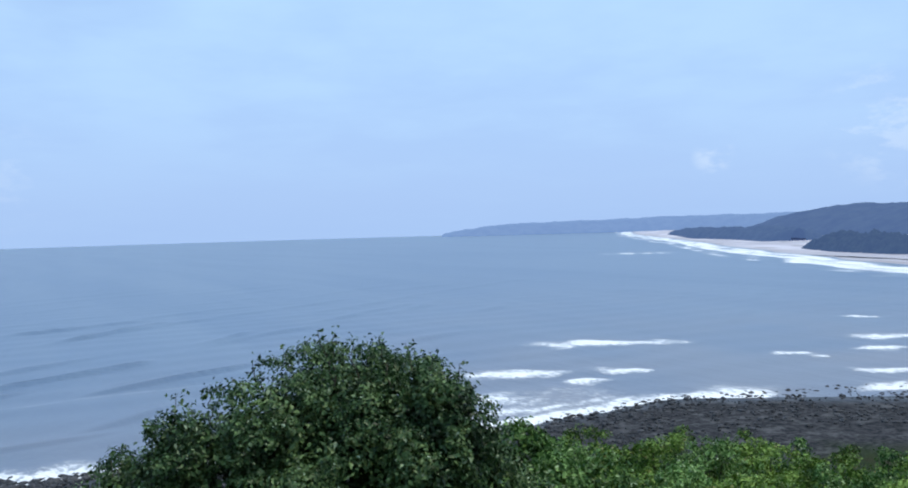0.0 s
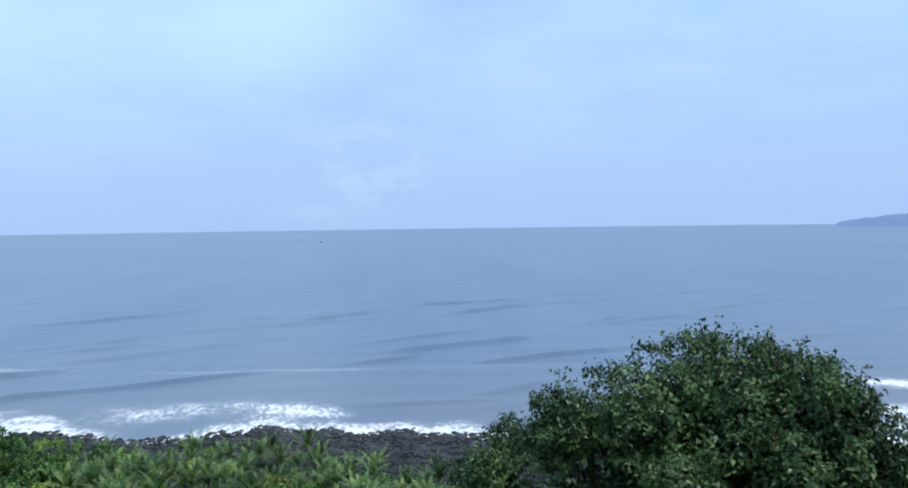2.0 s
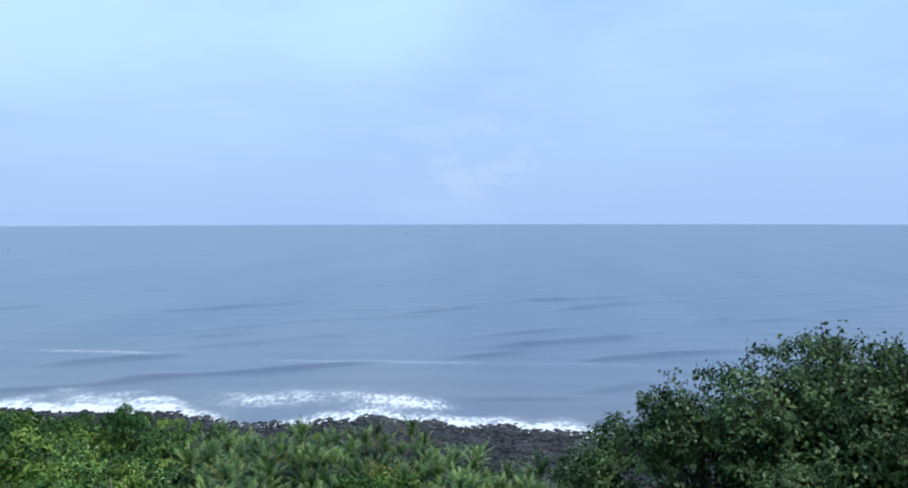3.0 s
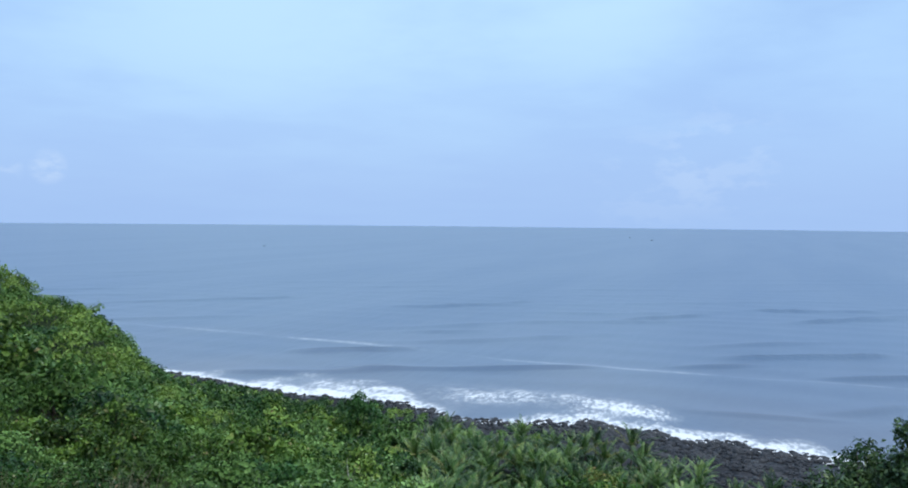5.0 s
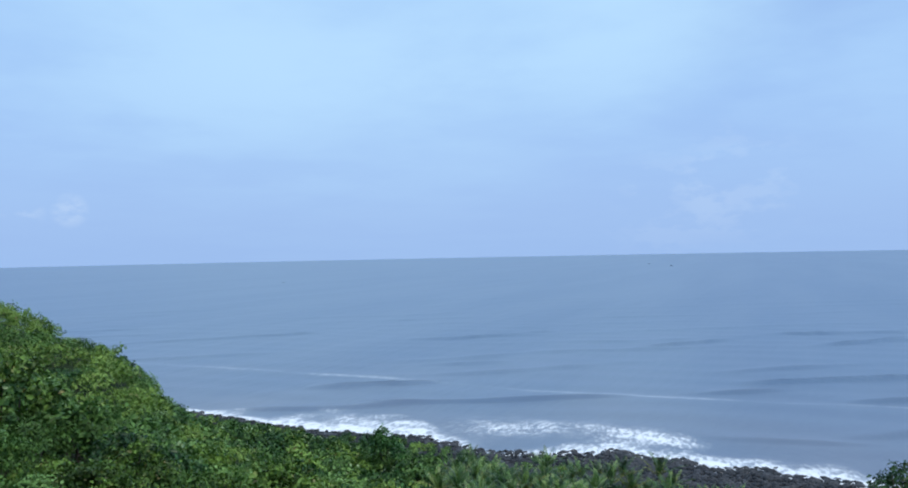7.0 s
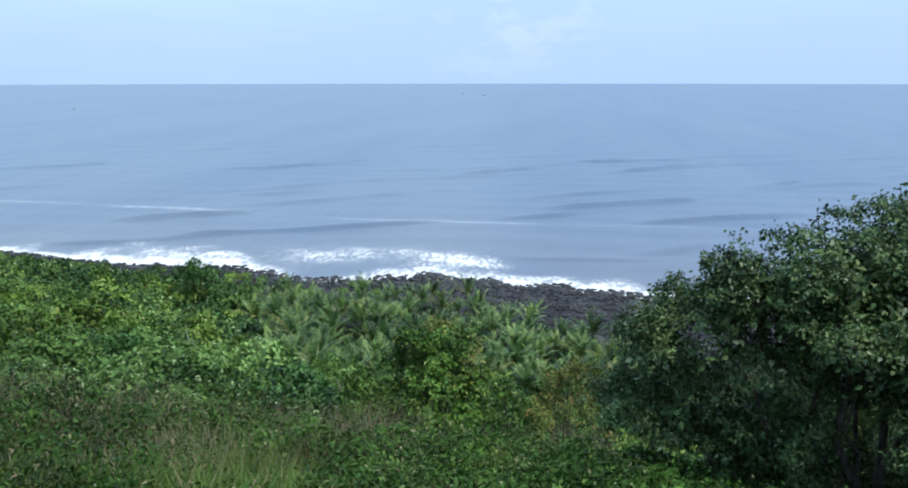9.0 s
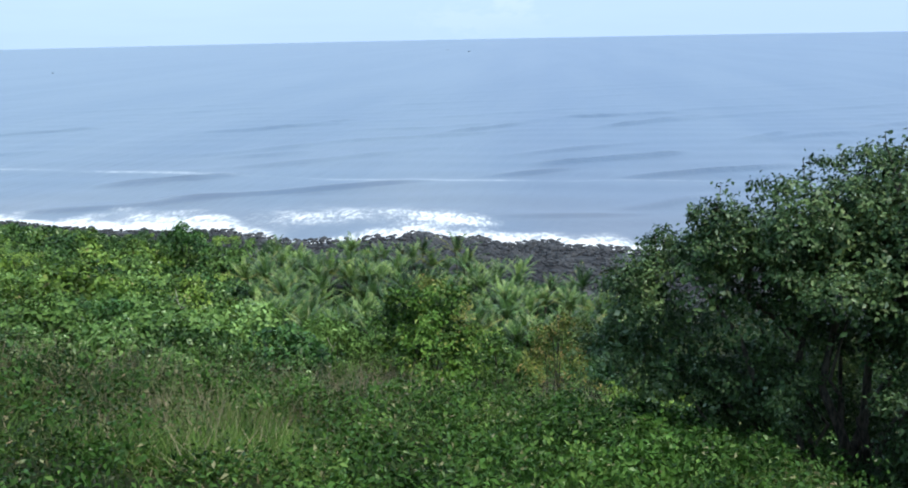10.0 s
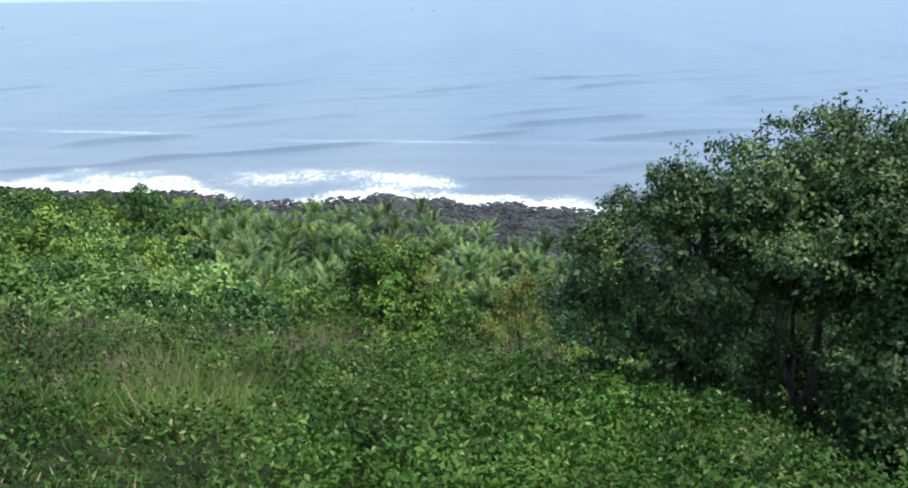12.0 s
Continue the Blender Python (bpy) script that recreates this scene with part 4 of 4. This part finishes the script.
    crown = join([crown_geo(r, clumps(r, lumps, 5, 0.26, 1.05), 18000, 5, 0.062, 0.036, 0.35, 0.1, wob=0.45), crown_geo(r, clumps(r, lumps, 5, 0.15, 1.2), 8500, 5, 0.06, 0.035, 0.35, 0.1, wob=0.5), crown_geo(r, lumps, 2500, 5, 0.09, 0.055, 0.3, 0.4), crown_geo(r, core, 8500, 5, 0.085, 0.05, 0.3, 0.3)])
    # leafy shoots that stand out of the outline
    shoots, twigs = [], []
    for az, el in ((9.3, -6.95), (8.2, -7.25), (5.1, -7.5), (3.2, -8.0), (13.9, -8.85), (18.9, -10.6), (18.2, -11.3), (23.1, -14.3), (20.6, -12.9), (-0.6, -9.6), (11.4, -8.1), (15.9, -9.9), (1.4, -8.7), (7, -7.6)):
        tip = spot(az, el, D + r.uniform(-0.3, 0.3))
        base = tip + [r.normal(0, 0.18), r.normal(0, 0.15), -0.65]
        path = bend(base, tip, 0.03, 6, r)
        twigs.append(tube_geo(path, np.linspace(0.012, 0.004, 6), 4))
        k = 60
        u = r.uniform(0.0, 1.0, k)
        p = np.stack([np.interp(u, np.linspace(0, 1, 6), path[:, i]) for i in range(3)], -1) + r.normal(0, 0.06, (k, 3))
        al = unit(r.normal(0, 1, (k, 3)) + [0, 0, 0.25])
        shoots.append(leaf_geo(p, al, unit(r.normal(0, 0.5, (k, 3)) + [0, 0, 1]), 0.075 * r.uniform(0.7, 1.2, k), 0.05))
    part("crown", mesh_of("crown", *join([crown] + shoots), M_TREE), root, "dark green glossy leaves in loose sprigs")
    for i, (x, y, z, *_) in enumerate(lumps[:20]):
        a = np.array([r.normal(0, 0.12), r.normal(0, 0.12), -0.3])
        path = bend(a, (x * 0.95, y * 0.95, z), 0.13, 7, r)
        thick = 0.085 if i < 6 else 0.045
        part("limb", mesh_of("limb", *tube_geo(path, np.linspace(thick, thick * 0.25, 7), 7), M_BARK), root)
    for geo in twigs:
        part("twig", mesh_of("twig", *geo, M_BARK), root)
    tagged(root, "broad dark green bushy tree on the slope below the lookout", "tree")


big_tree()


# ---- weeds and grass on the near slope ----
def slope_points(n, r0, r1, az0, az1, r, power=1.0):
    q = r0 + (r1 - r0) * r.random(n) ** power
    a = np.radians(r.uniform(az0, az1, n))
    x, y = -q * np.sin(a), q * np.cos(a)
    return x, y, land_z(x, y)


def blade_geo(base, r, spread, tall, width):
    """Grass blades, one thin tapering face each, wider farther off where they merge."""
    m = len(base)
    lean = unit(np.concatenate([r.normal(0, spread, (m, 2)), np.ones((m, 1))], 1))
    side = unit(np.concatenate([r.normal(0, 1, (m, 2)), np.zeros((m, 1))], 1))
    w = width * r.uniform(0.6, 1.3, (m, 1))
    tip = base + lean * r.uniform(*tall, (m, 1))
    return np.stack([base - side * w, base + side * w, tip], 1).reshape(-1, 3), np.arange(m * 3).reshape(-1, 3)


def build_weeds():
    r = np.random.default_rng(501)
    for r0, r1, label, mat, plants, each, tall, sprigs, long, wide_, cut in (
            (4.2, 19.5, "low tangled green weeds between the taller ones", M_WEED, 2600, 1, (0.06, 0.2), 12000, 0.058, 0.026, (-9, 9)),
            (4.2, 19.5, "knee-high green leafy weeds covering the near slope", M_WEED, 560, 8, (0.4, 0.95), 14000, 0.068, 0.031, (-9, 9)),
            (4.2, 19.5, "patches of bright broad-leaved weeds on the near slope", M_BROAD, 330, 7, (0.35, 0.8), 8500, 0.077, 0.04, (-0.05, 9)),
            (4.2, 19.5, "dull olive weeds with fine brownish leaves", M_DULL, 420, 6, (0.35, 0.85), 10000, 0.062, 0.018, (-9, 0.05))):
        x, y, _ = slope_points(plants, r0, r1, -8, 78, r, 1.2)
        q = np.hypot(x, y)
        az = polar(x, y)[0]
        where = value_noise(x, y, 2.6, 65) + 0.5 * value_noise(x, y, 1.1, 66) + np.interp(q, (5, 8, 12, 17), (0.25, 0.1, -0.2, -0.1)) - np.clip((az - 42) / 40, 0, 0.45)
        bare = (az > 53) & (q < 9.5) & (r.random(plants) < (1.0 if mat is M_BROAD else 0.62)) | (az < 10) & (q > 7.5) & (q < 13)
        keep = (where > cut[0]) & (where < cut[1]) & (~bare | (each == 1))
        x, y, q = (np.repeat(a[keep], each) for a in (x, y, q))
        high = np.repeat(r.uniform(*tall, keep.sum()), each) * np.interp(q, (2, 6), (0.3, 1))
        spread = np.repeat(r.uniform(0.25, 0.55, keep.sum()), each) * np.interp(q, (4, 19), (0.85, 1.3)) * (each > 1)
        n = len(x)
        turn, out = r.uniform(0, 2 * np.pi, n), np.sqrt(r.random(n))
        x, y = x + spread * out * np.cos(turn), y + spread * out * np.sin(turn)
        wide = r.uniform(0.1, 0.22, n) * np.interp(q, (4, 19), (0.8, 1.4)) * (1.0 if each > 1 else 1.7)
        lumps = np.stack([x, y, land_z(x, y) + high * np.sqrt(1 - 0.75 * out ** 2) - 0.5 * wide, wide, wide, wide * r.uniform(0.7, 1.1, n), np.interp(q, (4.5, 8, 13), (0.8, 1.05, 1.3))], -1)
        me = mesh_of("weeds", *crown_geo(r, lumps, sprigs, 5, long, wide_, 0.3, 0.2, 0.3, 0.7), mat)
        tagged(new("weeds", me), label, "weeds", kind="stuff")
    x, y, z = slope_points(900, 10, 20, 76, 94, r)
    wide = r.uniform(0.2, 0.4, 900)
    me = mesh_of("weeds", *crown_geo(r, np.stack([x, y, z + 0.35, wide, wide, wide * 0.8], -1), 5000, 5, 0.09, 0.045, 0.4, 0.2), M_WEED)
    tagged(new("weeds", me), "low green weeds between the shrubs", "weeds", kind="stuff")
    x, y, z = slope_points(26000, 8.5, 18, 24, 80, r)
    keep = value_noise(x, y, 2.4, 68) + 0.6 * value_noise(x, y, 0.9, 69) > 0.3
    me = mesh_of("dry_stalks", *blade_geo(np.stack([x, y, z], -1)[keep], r, 0.65, (0.55, 1.05), 0.0065), M_STALK)
    tagged(new("dry_stalks", me), "thin brownish seeding grass stalks among the weeds", "grass", kind="stuff")
    n = 150000
    x, y, z = slope_points(n, 6.0, 20, 10, 80, r)
    keep = value_noise(x, y, 2.2, 63) + 0.5 * value_noise(x, y, 0.7, 64) > np.interp(np.hypot(x, y), (6, 9.5, 11.5, 14), (0.35, 0.2, 0.1, -0.15))
    me = mesh_of("grass", *blade_geo(np.stack([x, y, z], -1)[keep], r, 0.9, (0.25, 0.65), 0.0085), M_GRASS)
    tagged(new("grass", me), "long green grass blades among the weeds", "grass", kind="stuff")
    x, y, z = slope_points(30000, 0.7, 8.0, -180, 180, r, 0.7)
    me = mesh_of("grass", *blade_geo(np.stack([x, y, z], -1), r, 0.8, (0.06, 0.2), 0.007), M_GRASS)
    tagged(new("grass", me), "short trodden grass round the lookout", "grass", kind="stuff")


build_weeds()


HERBS = [make_shrub(560 + i, 0.42, 0.75, 75, 7, 0.076, (0.042, 0.024, 0.034)[i], mat, 9) for i, mat in enumerate((M_BROAD, M_WEED, M_BROAD))]
for az, q in spots(14, 72, 5.6, 15.5, 1.25, r_):
    if r_.random() < np.interp(az, (14, 30, 50, 60), (0.8, 0.75, 0.5, 0.3)):
        kind = int(r_.integers(3))
        stems, crown = HERBS[kind]
        plant("herb", [("stem", stems[0][1]), ("leaves", crown)], stand(az, q, r_.uniform(0.6, 1.15) * np.interp(q, (5.6, 9), (0.7, 1.0)), sink=0.05),
              ("bright green broad-leaved herb among the weeds", "dark green fine-leaved herb among the weeds", "bright green broad-leaved herb among the weeds")[kind], "herb", "herbs on the near slope")


def dry_tuft(az, r, wide, n, seed, label="tuft of dry pinkish-brown seeding grass"):
    g = np.random.default_rng(seed)
    x, y, z = at(az, r)
    base = np.stack([g.normal(0, wide, n), g.normal(0, wide * 0.6, n), np.zeros(n)], -1)
    base[:, 2] = land_z(base[:, 0] + x, base[:, 1] + y) - z
    me = mesh_of("dry_grass", *blade_geo(base, g, 0.6, (0.75, 1.45), 0.007), M_DRY)
    ob = new("dry_grass", me)
    ob.matrix_basis = pose(x, y, z)
    tagged(ob, label, "grass", "tufts of dry grass")


for i, (az, r, wide, n) in enumerate(((44, 14, 0.5, 600), (61.5, 14, 0.6, 300), (30.7, 14.5, 0.5, 480), (27.5, 14.5, 0.3, 220), (66, 15, 0.6, 300), (50, 15, 0.5, 220), (46, 10, 0.4, 160), (55, 16, 0.5, 260), (71, 13, 0.5, 260))):
    dry_tuft(az, r, wide, 2 * n, 520 + i)


def dead_stem(az, r, el, long, seed, lean):
    g = np.random.default_rng(seed)
    x, y, z = at(az, r)
    top = EYE + r * math.tan(radians(el)) - z
    main = bend((-lean * long, 0, 0), (lean * long, 0.1, top), 0.07, 7, g)
    geos = [tube_geo(main, np.linspace(0.026, 0.008, 7), 5)]
    for k in (4, 5, 5):
        tip = main[k] + g.normal(0, 0.3, 3) * long + [0, 0, 0.3 * long]
        geos.append(tube_geo(bend(main[k], tip, 0.04, 4, g), np.linspace(0.013, 0.005, 4), 4))
    ob = new("dead_branch", mesh_of("dead_branch", *join(geos), M_DEAD))
    ob.matrix_basis = pose(x, y, z)
    tagged(ob, "bleached leafless dead branch standing in the shrubs", "branch", "dead branches")


dead_stem(47.2, 21, -21.2, 0.7, 601, 0.5)
dead_stem(68.3, 24, -15.5, 0.9, 602, -0.9)
dead_stem(57.9, 25, -16.8, 0.7, 603, 1.3)
dead_stem(65.0, 20, -19.0, 0.6, 604, 0.6)


# ---- boulders ----
def build_rocks():
    r = np.random.default_rng(701)
    shapes = [rock_geo(r) for _ in range(8)]
    vs, fs, at_ = [], [], 0
    az = np.concatenate([r.uniform(-34, 70, 8000), r.uniform(22, 40, 4600)])
    sr = shore_r(az)
    deep = np.interp(az, (-38, -8, 5, 22, 30, 37, 44, 48, 58, 72), (58, 42, 34, 34, 34, 18, 12, 14, 16, 12))
    q = sr + np.interp(az, (50, 54), (3.5, 0.5)) - r.random(len(az)) ** 1.1 * deep
    x, y = -q * np.sin(np.radians(az)), q * np.cos(np.radians(az))
    z = land_z(x, y)
    bare = (np.abs(az - 24.3) < 1.0) & (q < sr - 1) | (value_noise(x, y, 6, 71) + 0.7 * value_noise(x, y, 2.2, 72) < np.interp(az, (18, 24), (-0.3, -0.7))) & (q < sr - 4)
    for i in np.where(~bare)[0]:
        v, f = shapes[r.integers(8)]
        k = 0.18 + 0.62 * r.random() ** 3.0
        if q[i] > sr[i]:
            k *= 1.2
        a = r.uniform(0, 6.28)
        c, s = math.cos(a) * k, math.sin(a) * k
        vs.append(np.stack([v[:, 0] * c - v[:, 1] * s + x[i], v[:, 0] * s + v[:, 1] * c + y[i], v[:, 2] * k + max(z[i], -0.25) + 0.1], -1))
        fs.append(f + at_)
        at_ += len(v)
    me = mesh_of("rocks", np.concatenate(vs), np.concatenate(fs), M_ROCK)
    tagged(new("rocks", me), "dark wet basalt boulders heaped along the shore", "rocks", kind="stuff")
    big = [mesh_of("boulder", *rock_geo(np.random.default_rng(720 + i), 2), M_ROCK) for i in range(5)]
    for i in range(110):
        zone = r.integers(6)
        a = (40.3, 50.5, 31.5, 36, 28, -14)[zone] + r.normal(0, (0.8, 0.8, 2.2, 2, 2, 8)[zone])
        q = float(shore_r(np.array([a]))[0]) + r.uniform(-5, 4 if zone < 2 else 7)
        x, y, z = at(a, q)
        k = r.uniform(0.45, 0.95)
        ob = new("boulder", big[r.integers(5)])
        ob.matrix_basis = pose(x, y, max(z, -0.35) + 0.12, r.uniform(-15, 15), r.uniform(-15, 15), r.uniform(0, 360)) @ Matrix.Diagonal((k, k * r.uniform(0.7, 1.1), k * r.uniform(0.7, 1), 1))
        tagged(ob, "large dark wet boulder washed by the surf", "boulder", "boulders in the surf")


build_rocks()


# ---- boats far out ----
def fishing_boat(az, r, turn, size=0.65):
    x, y = -r * math.sin(radians(az)), r * math.cos(radians(az))
    s = np.linspace(-1, 1, 9)
    half = 0.95 * (1 - np.abs(s) ** 2.5)
    rim = 0.7 + 0.5 * s ** 2
    v, f = [], []
    for i in range(9):
        v += [(s[i] * 4.5, -half[i], rim[i]), (s[i] * 4.2, 0, -0.35), (s[i] * 4.5, half[i], rim[i]), (s[i] * 4.3, 0, rim[i] - 0.35)]
    for i in range(8):
        a, b = i * 4, i * 4 + 4
        for j in range(4):
            p, q = j, (j + 1) % 4
            f += [(a + p, b + p, b + q), (a + p, b + q, a + q)]
    ob = new("fishing_boat")
    ob.matrix_basis = pose(x, y, 0.25, 0, 0, turn) @ Matrix.Scale(size, 4)
    part("hull", mesh_of("hull", v, f, M_ROCK), ob)
    cab = tube_geo([(-1.6, 0, 0.4), (-1.6, 0, 2.0), (-1.6, 0, 2.2)], (0.8, 0.75, 0.3), 4)
    part("cabin", mesh_of("cabin", *cab, M_ROCK), ob)
    tagged(ob, "small dark fishing boat far out on the water", "boat", "boats on the sea")


fishing_boat(35.7, 1820, 20)
fishing_boat(37.2, 2050, 60)
fishing_boat(62.8, 1205, 35, 0.42)
